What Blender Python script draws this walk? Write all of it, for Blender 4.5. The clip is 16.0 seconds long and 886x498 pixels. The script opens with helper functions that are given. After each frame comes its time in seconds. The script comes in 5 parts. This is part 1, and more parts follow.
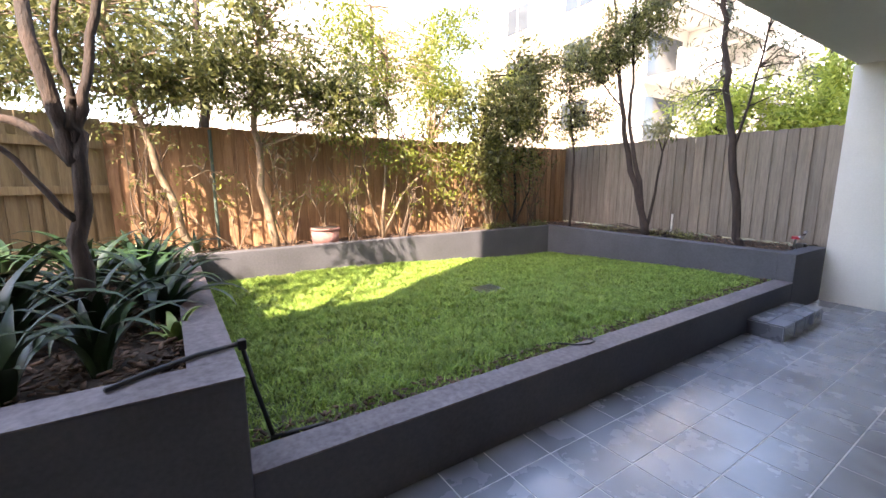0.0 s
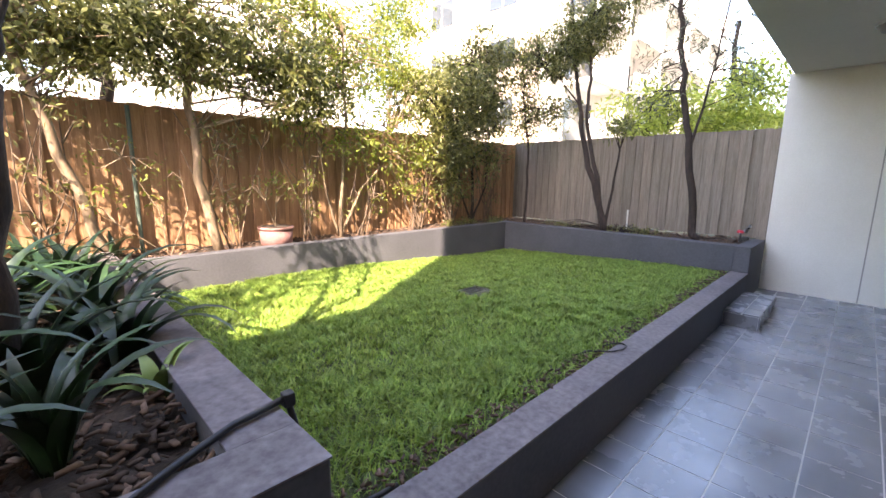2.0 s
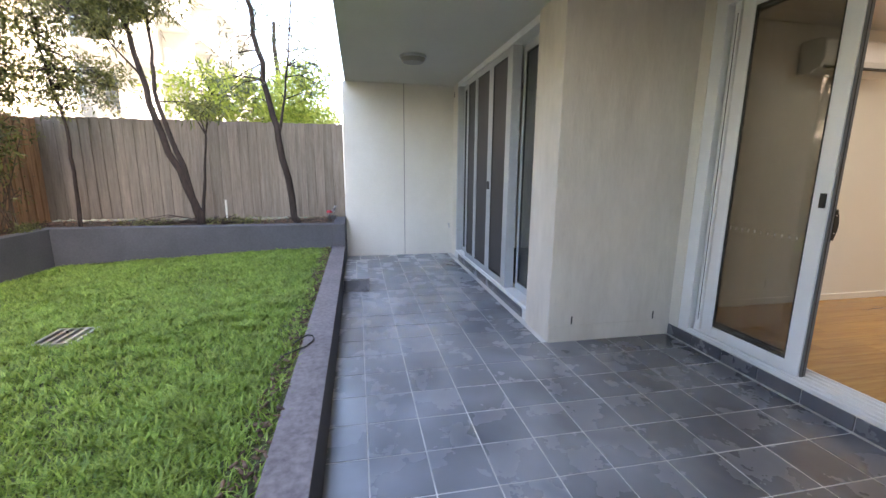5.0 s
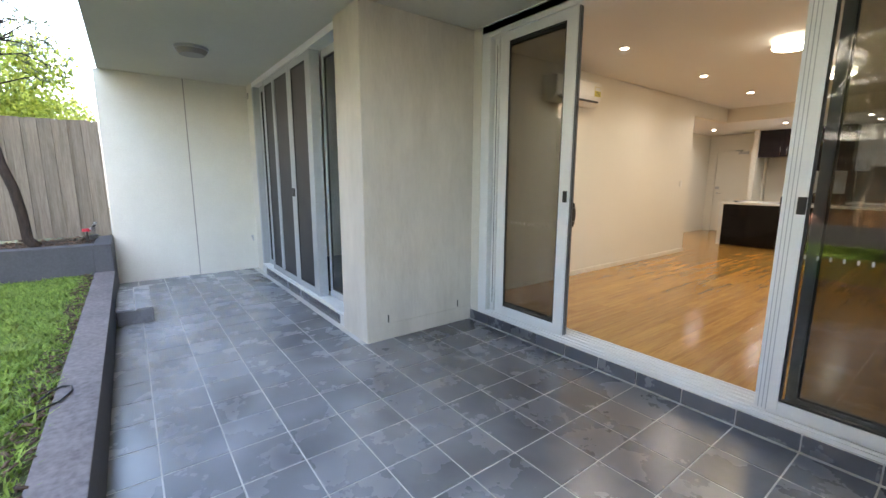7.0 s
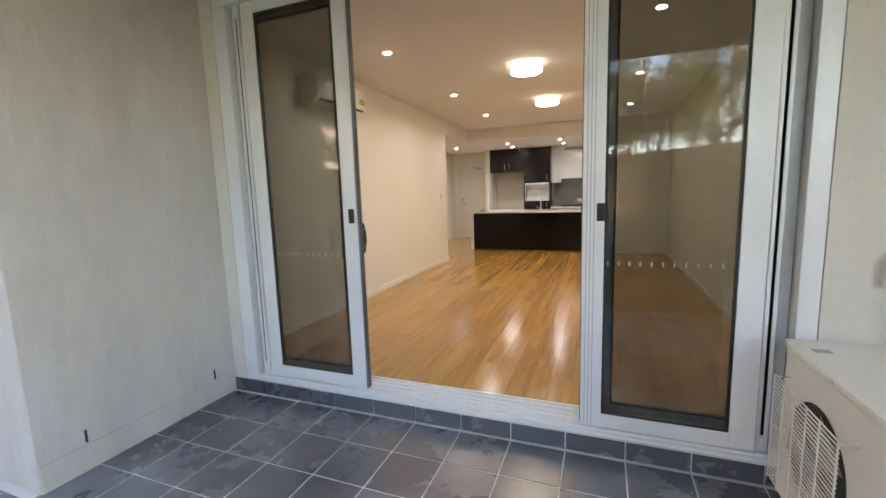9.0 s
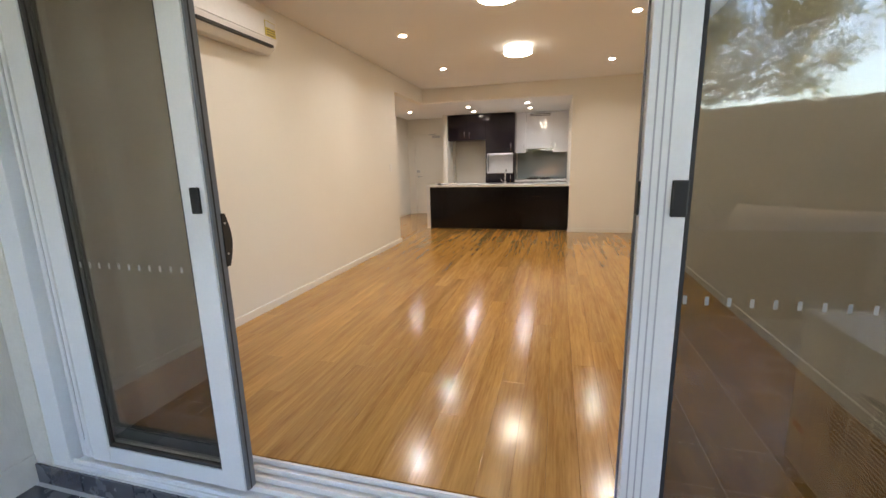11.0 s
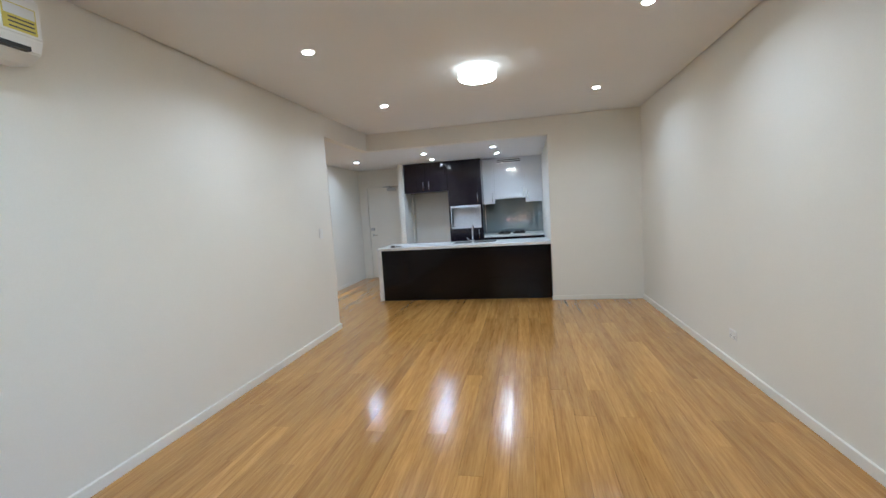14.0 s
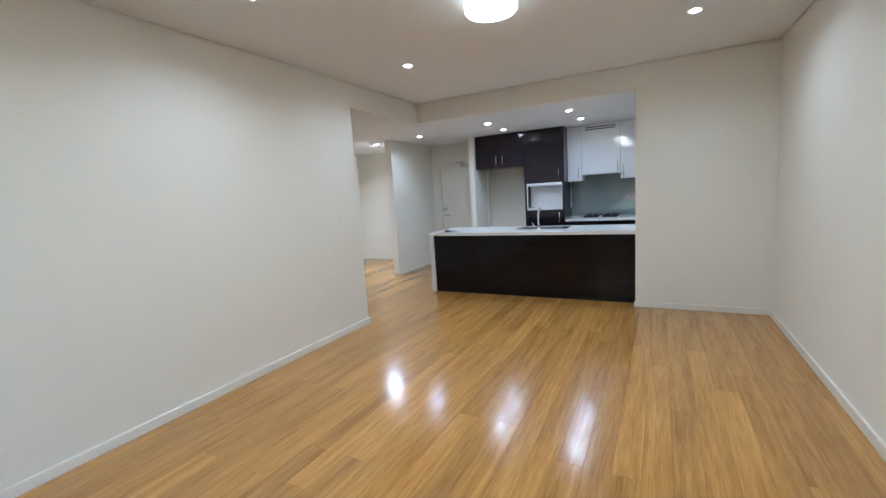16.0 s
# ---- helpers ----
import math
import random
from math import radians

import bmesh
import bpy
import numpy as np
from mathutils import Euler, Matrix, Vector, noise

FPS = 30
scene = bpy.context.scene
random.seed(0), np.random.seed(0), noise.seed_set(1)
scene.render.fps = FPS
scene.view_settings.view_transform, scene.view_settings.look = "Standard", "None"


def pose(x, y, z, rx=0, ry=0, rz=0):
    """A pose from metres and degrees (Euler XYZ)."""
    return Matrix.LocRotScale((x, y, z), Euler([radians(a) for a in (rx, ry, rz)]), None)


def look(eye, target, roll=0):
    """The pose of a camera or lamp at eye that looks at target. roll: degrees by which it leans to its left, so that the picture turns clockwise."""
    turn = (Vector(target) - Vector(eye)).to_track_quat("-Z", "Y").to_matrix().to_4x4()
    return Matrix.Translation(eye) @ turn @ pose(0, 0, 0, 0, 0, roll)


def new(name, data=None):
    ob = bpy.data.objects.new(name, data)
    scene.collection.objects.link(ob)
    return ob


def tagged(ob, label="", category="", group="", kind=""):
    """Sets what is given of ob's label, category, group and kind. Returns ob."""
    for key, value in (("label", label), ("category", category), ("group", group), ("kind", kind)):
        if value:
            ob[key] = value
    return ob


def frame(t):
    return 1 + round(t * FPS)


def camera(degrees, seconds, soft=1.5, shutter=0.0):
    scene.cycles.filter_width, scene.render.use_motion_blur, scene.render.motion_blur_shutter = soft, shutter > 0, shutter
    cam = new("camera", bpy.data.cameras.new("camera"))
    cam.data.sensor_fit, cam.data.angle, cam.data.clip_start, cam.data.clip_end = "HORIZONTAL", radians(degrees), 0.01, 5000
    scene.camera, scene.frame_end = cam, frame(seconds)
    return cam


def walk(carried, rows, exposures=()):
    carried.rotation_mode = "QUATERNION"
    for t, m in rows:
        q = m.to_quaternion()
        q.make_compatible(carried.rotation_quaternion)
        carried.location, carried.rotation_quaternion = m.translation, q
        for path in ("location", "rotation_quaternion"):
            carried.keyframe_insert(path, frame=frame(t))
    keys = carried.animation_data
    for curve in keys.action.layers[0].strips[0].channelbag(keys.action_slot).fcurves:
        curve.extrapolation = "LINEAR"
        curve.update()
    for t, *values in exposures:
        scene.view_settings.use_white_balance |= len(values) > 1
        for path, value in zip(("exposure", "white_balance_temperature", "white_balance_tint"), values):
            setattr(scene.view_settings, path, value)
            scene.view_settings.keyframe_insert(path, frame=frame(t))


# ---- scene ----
cam = camera(93.7, 16.0)
PATH = [
    (0, (0.526, 0.533, 1.501), (1.612, 2.18, 1.173), 0.0),
    (0.5, (0.395, 0.76, 1.488), (1.619, 2.304, 1.143), -1.7),
    (1, (0.324, 0.952, 1.458), (1.575, 2.469, 1.092), 0.3),
    (1.5, (0.293, 1.135, 1.464), (1.592, 2.624, 1.151), -0.1),
    (2, (0.248, 1.299, 1.464), (1.64, 2.694, 1.121), 0.8),
    (2.5, (0.217, 1.475, 1.486), (1.816, 2.613, 1.103), -0.2),
    (3, (0.186, 1.62, 1.472), (1.937, 2.512, 1.098), 0.1),
    (3.5, (0.205, 1.789, 1.474), (2.086, 2.355, 1.102), 0.1),
    (4, (0.239, 1.886, 1.468), (2.193, 2.076, 1.09), -0.0),
    (4.2, (0.254, 1.95, 1.474), (2.217, 2.0, 1.093), 0.2),
    (6.3, (0.199, 1.971, 1.449), (1.943, 1.056, 1.1), 0.2),
    (6.5, (0.195, 1.958, 1.437), (1.897, 0.965, 1.096), 0.2),
    (7, (0.203, 1.95, 1.437), (1.778, 0.764, 1.104), 0.2),
    (7.5, (0.301, 1.897, 1.427), (1.718, 0.523, 1.102), 0.6),
    (8, (0.448, 1.778, 1.432), (1.674, 0.225, 1.142), -0.5),
    (8.5, (0.602, 1.633, 1.425), (1.58, -0.085, 1.124), -1.2),
    (9, (0.795, 1.428, 1.422), (1.509, -0.421, 1.159), -1.8),
    (9.2, (0.871, 1.335, 1.429), (1.504, -0.542, 1.15), -0.9),
    (11.3, (1.115, 0.158, 1.4), (1.634, -1.724, 0.963), -1.5),
    (11.5, (1.139, 0.046, 1.399), (1.661, -1.83, 0.943), -1.6),
    (12, (1.218, -0.229, 1.389), (1.729, -2.125, 1.009), -3.0),
    (12.5, (1.251, -0.483, 1.388), (1.688, -2.399, 1.015), -3.4),
    (13, (1.23, -0.758, 1.407), (1.635, -2.692, 1.101), -3.0),
    (13.5, (1.233, -1.032, 1.411), (1.591, -2.984, 1.168), -3.3),
    (14, (1.233, -1.323, 1.545), (1.627, -3.276, 1.363), -3.6),
    (14.5, (1.096, -1.57, 1.566), (1.618, -3.486, 1.329), -3.6),
    (15, (0.945, -1.843, 1.565), (1.617, -3.708, 1.299), -3.1),
    (15.5, (0.778, -2.157, 1.57), (1.563, -3.978, 1.309), -3.7),
    (16, (0.616, -2.462, 1.564), (1.544, -4.213, 1.298), -3.6),
]
EXPOSURES = [(0.0, 3.55, 7500, 22), (4.2, 3.65, 7500, 21), (6.5, 4.02, 7700, 12), (9.2, 4.05, 7500, 16), (11.3, 4.05, 7000, 15), (12.5, 4.0, 5380, 8), (16.0, 3.95, 5100, 5)]
walk(cam, [(t, look(eye, target, roll)) for t, eye, target, roll in PATH], EXPOSURES)

# ---- world, sun, exposure ----
SUN_DIR = Vector((0.84, 0.54, -0.86)).normalized()      # the way the sunlight travels
world = bpy.data.worlds.new("world")
scene.world = world
world.use_nodes = True
wn = world.node_tree
sky = wn.nodes.new("ShaderNodeTexSky")
sky.sky_type, sky.sun_disc = "NISHITA", False
sky.sun_elevation, sky.sun_rotation = math.asin(-SUN_DIR.z), math.atan2(-SUN_DIR.x, -SUN_DIR.y)
wn.links.new(sky.outputs[0], wn.nodes["Background"].inputs[0])
wn.nodes["Background"].inputs[1].default_value = 0.15
sun = new("sun", bpy.data.lights.new("sun", "SUN"))
sun.data.energy, sun.data.angle, sun.data.color = 3.0, radians(0.6), (1.0, 0.93, 0.82)
sun.matrix_basis = look((0, 0, 20), Vector((0, 0, 20)) + SUN_DIR)
DOWNLIGHT_W, DOWNLIGHT_RGB = 0.48, (0.95, 0.95, 0.96)
COOL_RGB = (0.84, 0.91, 1.0)
OYSTER_STRENGTH = 2.9


# ---- materials ----
def nodes_of(name):
    m = bpy.data.materials.new(name)
    m.use_nodes = True
    return m, m.node_tree, m.node_tree.nodes["Principled BSDF"]


def node(nt, kind, **values):
    n = nt.nodes.new(kind)
    for k, v in values.items():
        n.inputs[k].default_value = v
    return n


def mapped(nt, stretch=(1, 1, 1), vary=0.0):
    """Object coordinates, shifted at random from object to object."""
    tc = nt.nodes.new("ShaderNodeTexCoord")
    out = tc.outputs["Object"]
    if vary:
        info = nt.nodes.new("ShaderNodeObjectInfo")
        mul = nt.nodes.new("ShaderNodeVectorMath")
        mul.operation = "MULTIPLY_ADD"
        mul.inputs[1].default_value = (vary, vary * 1.7, vary * 0.6)
        nt.links.new(info.outputs["Random"], mul.inputs[0])
        nt.links.new(out, mul.inputs[2])
        out = mul.outputs[0]
    mp = nt.nodes.new("ShaderNodeMapping")
    mp.inputs["Scale"].default_value = stretch
    nt.links.new(out, mp.inputs["Vector"])
    return mp.outputs[0]


def surf(name, a, b, rough=0.6, scale=3.0, fine=60.0, bump=0.1, metal=0.0, stretch=(1, 1, 1), vary=0.0, tone=0.0, contrast=(0.35, 0.7),
         fine_mix=0.35, island=0.0, coat=0.0, dist=0.004, spec=0.5, rough_var=0.12):
    """A surface that varies between two colours at two scales, with fine relief; tone: how much it differs from object to object."""
    m, nt, p = nodes_of(name)
    v = mapped(nt, stretch, vary)
    n1 = node(nt, "ShaderNodeTexNoise", Scale=scale, Detail=5.0, Roughness=0.6)
    n2 = node(nt, "ShaderNodeTexNoise", Scale=fine, Detail=3.0, Roughness=0.6)
    nt.links.new(v, n1.inputs["Vector"])
    nt.links.new(v, n2.inputs["Vector"])
    mixf = node(nt, "ShaderNodeMix", Factor=fine_mix)
    nt.links.new(n1.outputs["Fac"], mixf.inputs["A"])
    nt.links.new(n2.outputs["Fac"], mixf.inputs["B"])
    ramp = nt.nodes.new("ShaderNodeValToRGB")
    ramp.color_ramp.elements[0].position, ramp.color_ramp.elements[1].position = contrast
    ramp.color_ramp.elements[0].color, ramp.color_ramp.elements[1].color = (*a, 1), (*b, 1)
    nt.links.new(mixf.outputs["Result"], ramp.inputs[0])
    colour = ramp.outputs[0]
    for amount, kind, out in ((tone, "ShaderNodeObjectInfo", "Random"), (island, "ShaderNodeNewGeometry", "Random Per Island")):
        if amount:
            info = nt.nodes.new(kind)
            rng = node(nt, "ShaderNodeMapRange")
            rng.inputs["To Min"].default_value, rng.inputs["To Max"].default_value = 1 - amount, 1 + amount
            nt.links.new(info.outputs[out], rng.inputs["Value"])
            hsv = nt.nodes.new("ShaderNodeHueSaturation")
            nt.links.new(rng.outputs[0], hsv.inputs["Value"])
            nt.links.new(colour, hsv.inputs["Color"])
            colour = hsv.outputs[0]
    nt.links.new(colour, p.inputs["Base Color"])
    rr = node(nt, "ShaderNodeMapRange")
    rr.inputs["To Min"].default_value, rr.inputs["To Max"].default_value = max(0.03, rough - rough_var), min(1, rough + rough_var)
    nt.links.new(n1.outputs["Fac"], rr.inputs["Value"])
    nt.links.new(rr.outputs[0], p.inputs["Roughness"])
    p.inputs["Metallic"].default_value = metal
    p.inputs["Specular IOR Level"].default_value = spec
    p.inputs["Coat Weight"].default_value, p.inputs["Coat Roughness"].default_value = coat, 0.12
    if bump:
        bp = node(nt, "ShaderNodeBump", Strength=bump, Distance=dist)
        nt.links.new(mixf.outputs["Result"], bp.inputs["Height"])
        nt.links.new(bp.outputs[0], p.inputs["Normal"])
    return m


def leafy(name, a, b, rough=0.45, through_light=0.35):
    """Leaves: colours vary from leaf to leaf, and light shines through."""
    m, nt, p = nodes_of(name)
    geo = nt.nodes.new("ShaderNodeNewGeometry")
    ramp = nt.nodes.new("ShaderNodeValToRGB")
    ramp.color_ramp.elements[0].color, ramp.color_ramp.elements[1].color = (*a, 1), (*b, 1)
    nt.links.new(geo.outputs["Random Per Island"], ramp.inputs[0])
    nt.links.new(ramp.outputs[0], p.inputs["Base Color"])
    p.inputs["Roughness"].default_value = rough
    tr = nt.nodes.new("ShaderNodeBsdfTranslucent")
    nt.links.new(ramp.outputs[0], tr.inputs["Color"])
    mix = node(nt, "ShaderNodeMixShader", Fac=through_light)
    nt.links.new(p.outputs[0], mix.inputs[1])
    nt.links.new(tr.outputs[0], mix.inputs[2])
    nt.links.new(mix.outputs[0], nt.nodes["Material Output"].inputs["Surface"])
    return m


def plain(name, colour, rough=0.5, metal=0.0, coat=0.0):
    m, nt, p = nodes_of(name)
    p.inputs["Base Color"].default_value = (*colour, 1)
    p.inputs["Roughness"].default_value, p.inputs["Metallic"].default_value = rough, metal
    p.inputs["Coat Weight"].default_value = coat
    return m


def glow(name, colour, strength):
    m, nt, p = nodes_of(name)
    p.inputs["Base Color"].default_value = (*colour, 1)
    p.inputs["Emission Color"].default_value = (*colour, 1)
    p.inputs["Emission Strength"].default_value = strength
    return m


def glassy(name, colour):
    m, nt, p = nodes_of(name)
    p.inputs["Base Color"].default_value = (*colour, 1)
    p.inputs["Roughness"].default_value, p.inputs["Transmission Weight"].default_value, p.inputs["IOR"].default_value = 0.0, 1.0, 1.52
    return m


def scuffs_and_sheen(m):
    """Pale cement haze and scuffs that run across the tiles, with sky sheen painted in towards the garden."""
    nt = m.node_tree
    p = nt.nodes["Principled BSDF"]
    old = p.inputs["Base Color"].links[0].from_socket
    geo = nt.nodes.new("ShaderNodeNewGeometry")
    n1 = node(nt, "ShaderNodeTexNoise", Scale=1.4, Detail=1.5, Roughness=0.5)
    n2 = node(nt, "ShaderNodeTexNoise", Scale=14.0, Detail=2.0, Roughness=0.5)
    nt.links.new(geo.outputs["Position"], n1.inputs["Vector"])
    nt.links.new(geo.outputs["Position"], n2.inputs["Vector"])
    r1 = node(nt, "ShaderNodeMapRange")
    r1.inputs["From Min"].default_value, r1.inputs["From Max"].default_value, r1.inputs["To Max"].default_value = 0.36, 0.95, 0.24
    nt.links.new(n1.outputs["Fac"], r1.inputs["Value"])
    r2 = node(nt, "ShaderNodeMapRange")
    r2.inputs["From Min"].default_value, r2.inputs["From Max"].default_value = 0.15, 0.95
    nt.links.new(n2.outputs["Fac"], r2.inputs["Value"])
    scuff = nt.nodes.new("ShaderNodeMath")
    scuff.operation = "MULTIPLY"
    nt.links.new(r1.outputs[0], scuff.inputs[0])
    nt.links.new(r2.outputs[0], scuff.inputs[1])
    # dried cement dust in swirls; its growth towards the garden also paints the sky's sheen
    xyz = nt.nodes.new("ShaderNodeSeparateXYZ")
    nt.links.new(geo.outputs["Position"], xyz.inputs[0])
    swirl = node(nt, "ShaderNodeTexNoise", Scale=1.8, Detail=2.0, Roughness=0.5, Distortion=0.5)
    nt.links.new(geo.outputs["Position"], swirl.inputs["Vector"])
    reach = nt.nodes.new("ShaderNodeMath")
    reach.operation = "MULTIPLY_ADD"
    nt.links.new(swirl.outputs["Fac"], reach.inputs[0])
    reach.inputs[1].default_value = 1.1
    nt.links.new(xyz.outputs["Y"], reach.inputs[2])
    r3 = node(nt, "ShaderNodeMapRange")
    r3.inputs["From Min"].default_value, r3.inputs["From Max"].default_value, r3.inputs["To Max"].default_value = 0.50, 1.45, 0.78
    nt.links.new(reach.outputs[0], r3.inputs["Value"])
    dust_sheen = nt.nodes.new("ShaderNodeMath")
    dust_sheen.operation = "MULTIPLY"
    nt.links.new(r3.outputs[0], dust_sheen.inputs[0])
    nt.links.new(swirl.outputs["Fac"], dust_sheen.inputs[1])
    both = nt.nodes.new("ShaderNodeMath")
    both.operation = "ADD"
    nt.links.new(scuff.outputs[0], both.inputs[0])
    nt.links.new(dust_sheen.outputs[0], both.inputs[1])
    # the dust and painted sheen lie on the upward faces
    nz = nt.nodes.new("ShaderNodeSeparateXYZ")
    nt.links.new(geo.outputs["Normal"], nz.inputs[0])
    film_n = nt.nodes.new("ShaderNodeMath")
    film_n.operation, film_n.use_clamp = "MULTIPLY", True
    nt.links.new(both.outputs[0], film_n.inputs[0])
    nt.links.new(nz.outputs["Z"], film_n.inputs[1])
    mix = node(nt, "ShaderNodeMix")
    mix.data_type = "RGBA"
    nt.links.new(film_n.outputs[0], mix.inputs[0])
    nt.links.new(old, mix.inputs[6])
    # dust colour tinted blue-grey for the reflected sky
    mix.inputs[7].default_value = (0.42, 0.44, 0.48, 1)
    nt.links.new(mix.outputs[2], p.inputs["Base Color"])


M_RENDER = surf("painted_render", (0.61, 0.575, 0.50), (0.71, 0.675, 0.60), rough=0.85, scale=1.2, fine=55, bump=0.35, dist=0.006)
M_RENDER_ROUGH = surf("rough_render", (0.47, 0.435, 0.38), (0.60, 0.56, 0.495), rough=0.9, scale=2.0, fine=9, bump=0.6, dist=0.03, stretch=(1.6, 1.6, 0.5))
M_SOFFIT = surf("soffit_paint", (0.55, 0.53, 0.45), (0.62, 0.60, 0.52), rough=0.85, scale=0.8, fine=40, bump=0.12)
M_PLANTER = surf("charcoal_render", (0.05, 0.05, 0.056), (0.095, 0.095, 0.106), rough=0.75, scale=1.4, fine=45, bump=0.25, dist=0.004)
M_PLANTER_TOP = surf("worn_charcoal_capping", (0.07, 0.055, 0.056), (0.225, 0.195, 0.198), rough=0.6, scale=2.6, fine=30, bump=0.3, dist=0.003, fine_mix=0.5)
M_TILE = surf("slate_tile", (0.056, 0.059, 0.071), (0.084, 0.089, 0.104), rough=0.27, scale=3, fine=60, bump=0.0, dist=0.001, vary=31.0, tone=0.12, contrast=(0.2, 0.8), fine_mix=0.3, rough_var=0.04, spec=1.0)
scuffs_and_sheen(M_TILE)
M_TILE.node_tree.nodes["Principled BSDF"].inputs["IOR"].default_value = 1.55
M_GROUT = surf("tile_grout", (0.52, 0.51, 0.49), (0.70, 0.69, 0.66), rough=0.9, scale=2, fine=80, bump=0.2)
M_WALL = surf("interior_paint", (0.745, 0.715, 0.64), (0.79, 0.765, 0.695), rough=0.6, scale=0.6, fine=120, bump=0.04, dist=0.002)
M_CEIL = surf("ceiling_paint", (0.73, 0.735, 0.73), (0.77, 0.775, 0.77), rough=0.85, scale=0.5, fine=90, bump=0.03)
M_TRIM = surf("gloss_trim_paint", (0.74, 0.715, 0.65), (0.80, 0.775, 0.71), rough=0.35, scale=1.0, fine=60, bump=0.02)
M_BOARD = surf("bamboo_board", (0.30, 0.142, 0.030), (0.555, 0.302, 0.080), rough=0.19, scale=1.5, fine=7, bump=0.0, dist=0.001, stretch=(13, 0.75, 13), vary=23.0, tone=0.13, coat=0.25, contrast=(0.34, 0.68), fine_mix=0.4, rough_var=0.05)
M_UNDER = plain("underlay", (0.12, 0.07, 0.03), 0.8)
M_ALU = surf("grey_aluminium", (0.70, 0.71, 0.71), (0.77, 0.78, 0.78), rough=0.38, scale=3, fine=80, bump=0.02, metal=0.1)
# darker copy of the grey aluminium; the window frames' shade is in its colour
M_ALU_WIN = surf("shaded_aluminium", (0.36, 0.385, 0.40), (0.45, 0.47, 0.49), rough=0.42, scale=3, fine=80, bump=0.02, metal=0.1)
M_GASKET = plain("black_gasket", (0.015, 0.015, 0.016), 0.6)
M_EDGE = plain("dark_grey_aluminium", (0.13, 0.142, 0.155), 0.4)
M_BLACK = plain("black_plastic", (0.012, 0.012, 0.012), 0.4)
M_GLASS = glassy("tinted_glass", (0.52, 0.54, 0.52))
M_SCREEN = surf("fly_screen_mesh", (0.022, 0.022, 0.024), (0.04, 0.04, 0.042), rough=0.55, scale=3, fine=500, bump=0.3, dist=0.001)
M_DARKCAB = surf("espresso_gloss", (0.010, 0.008, 0.012), (0.015, 0.011, 0.016), rough=0.12, scale=2, fine=8, bump=0.0, stretch=(20, 20, 1), coat=0.15, spec=0.4, rough_var=0.04)
M_ISLAND = surf("dark_wood_veneer", (0.004, 0.003, 0.003), (0.009, 0.006, 0.006), rough=0.13, scale=2, fine=10, bump=0.03, stretch=(2, 30, 30), spec=0.22, rough_var=0.04)
M_WHITECAB = plain("white_gloss_laminate", (0.78, 0.78, 0.80), 0.07, coat=0.6)
M_STONE = surf("white_stone", (0.70, 0.70, 0.70), (0.82, 0.82, 0.81), rough=0.18, scale=30, fine=220, bump=0.0, rough_var=0.05)
M_SPLASH = plain("green_grey_glass_splashback", (0.19, 0.235, 0.24), 0.04, coat=1.0)
M_SPLASH.node_tree.nodes["Principled BSDF"].inputs["Coat IOR"].default_value = 2.4
M_SPLASH.node_tree.nodes["Principled BSDF"].inputs["Coat Roughness"].default_value = 0.02
M_CHROME = plain("chrome", (0.75, 0.76, 0.78), 0.12, 1.0)
M_STEEL = surf("brushed_steel", (0.45, 0.46, 0.47), (0.58, 0.58, 0.59), rough=0.3, scale=4, fine=90, bump=0.02, metal=1.0)
M_ACWHITE = surf("appliance_white", (0.74, 0.73, 0.70), (0.80, 0.79, 0.76), rough=0.35, scale=1.5, fine=50, bump=0.0)
M_ACOUT = surf("ivory_metal", (0.72, 0.69, 0.61), (0.80, 0.77, 0.69), rough=0.45, scale=2.5, fine=50, bump=0.03)
M_LED = glow("downlight_led", (1.0, 0.95, 0.88), 6.0)
M_OYSTER = glow("oyster_diffuser", (1.0, 0.93, 0.76), OYSTER_STRENGTH)
M_OYSTER_SIDE = glow("oyster_side", (1.0, 0.95, 0.82), OYSTER_STRENGTH * 0.09)
M_PALING = surf("timber_paling", (0.20, 0.100, 0.047), (0.39, 0.228, 0.122), rough=0.8, scale=2.5, fine=14, bump=0.4, dist=0.004, stretch=(12, 12, 0.8), vary=19.0, tone=0.22)
M_PALING_GREY = surf("weathered_paling", (0.155, 0.125, 0.095), (0.30, 0.25, 0.20), rough=0.85, scale=2.5, fine=14, bump=0.4, dist=0.004, stretch=(12, 12, 0.8), vary=19.0, tone=0.16)
M_PALING_TAN = surf("tan_paling", (0.15, 0.105, 0.06), (0.31, 0.24, 0.14), rough=0.85, scale=2.5, fine=14, bump=0.4, dist=0.004, stretch=(12, 12, 0.8), vary=19.0, tone=0.2)
M_SOIL = surf("garden_soil", (0.018, 0.012, 0.008), (0.07, 0.045, 0.03), rough=0.95, scale=9, fine=60, bump=0.8, dist=0.02)
M_CHIP = surf("bark_chip", (0.05, 0.028, 0.018), (0.17, 0.105, 0.07), rough=0.9, scale=12, fine=60, bump=0.3, island=0.55)
M_LAWN = surf("lawn_thatch", (0.035, 0.045, 0.015), (0.10, 0.11, 0.04), rough=0.95, scale=6, fine=60, bump=0.7, dist=0.02)
M_GRASS = leafy("grass_blade", (0.15, 0.29, 0.042), (0.46, 0.63, 0.13), 0.5, 0.35)
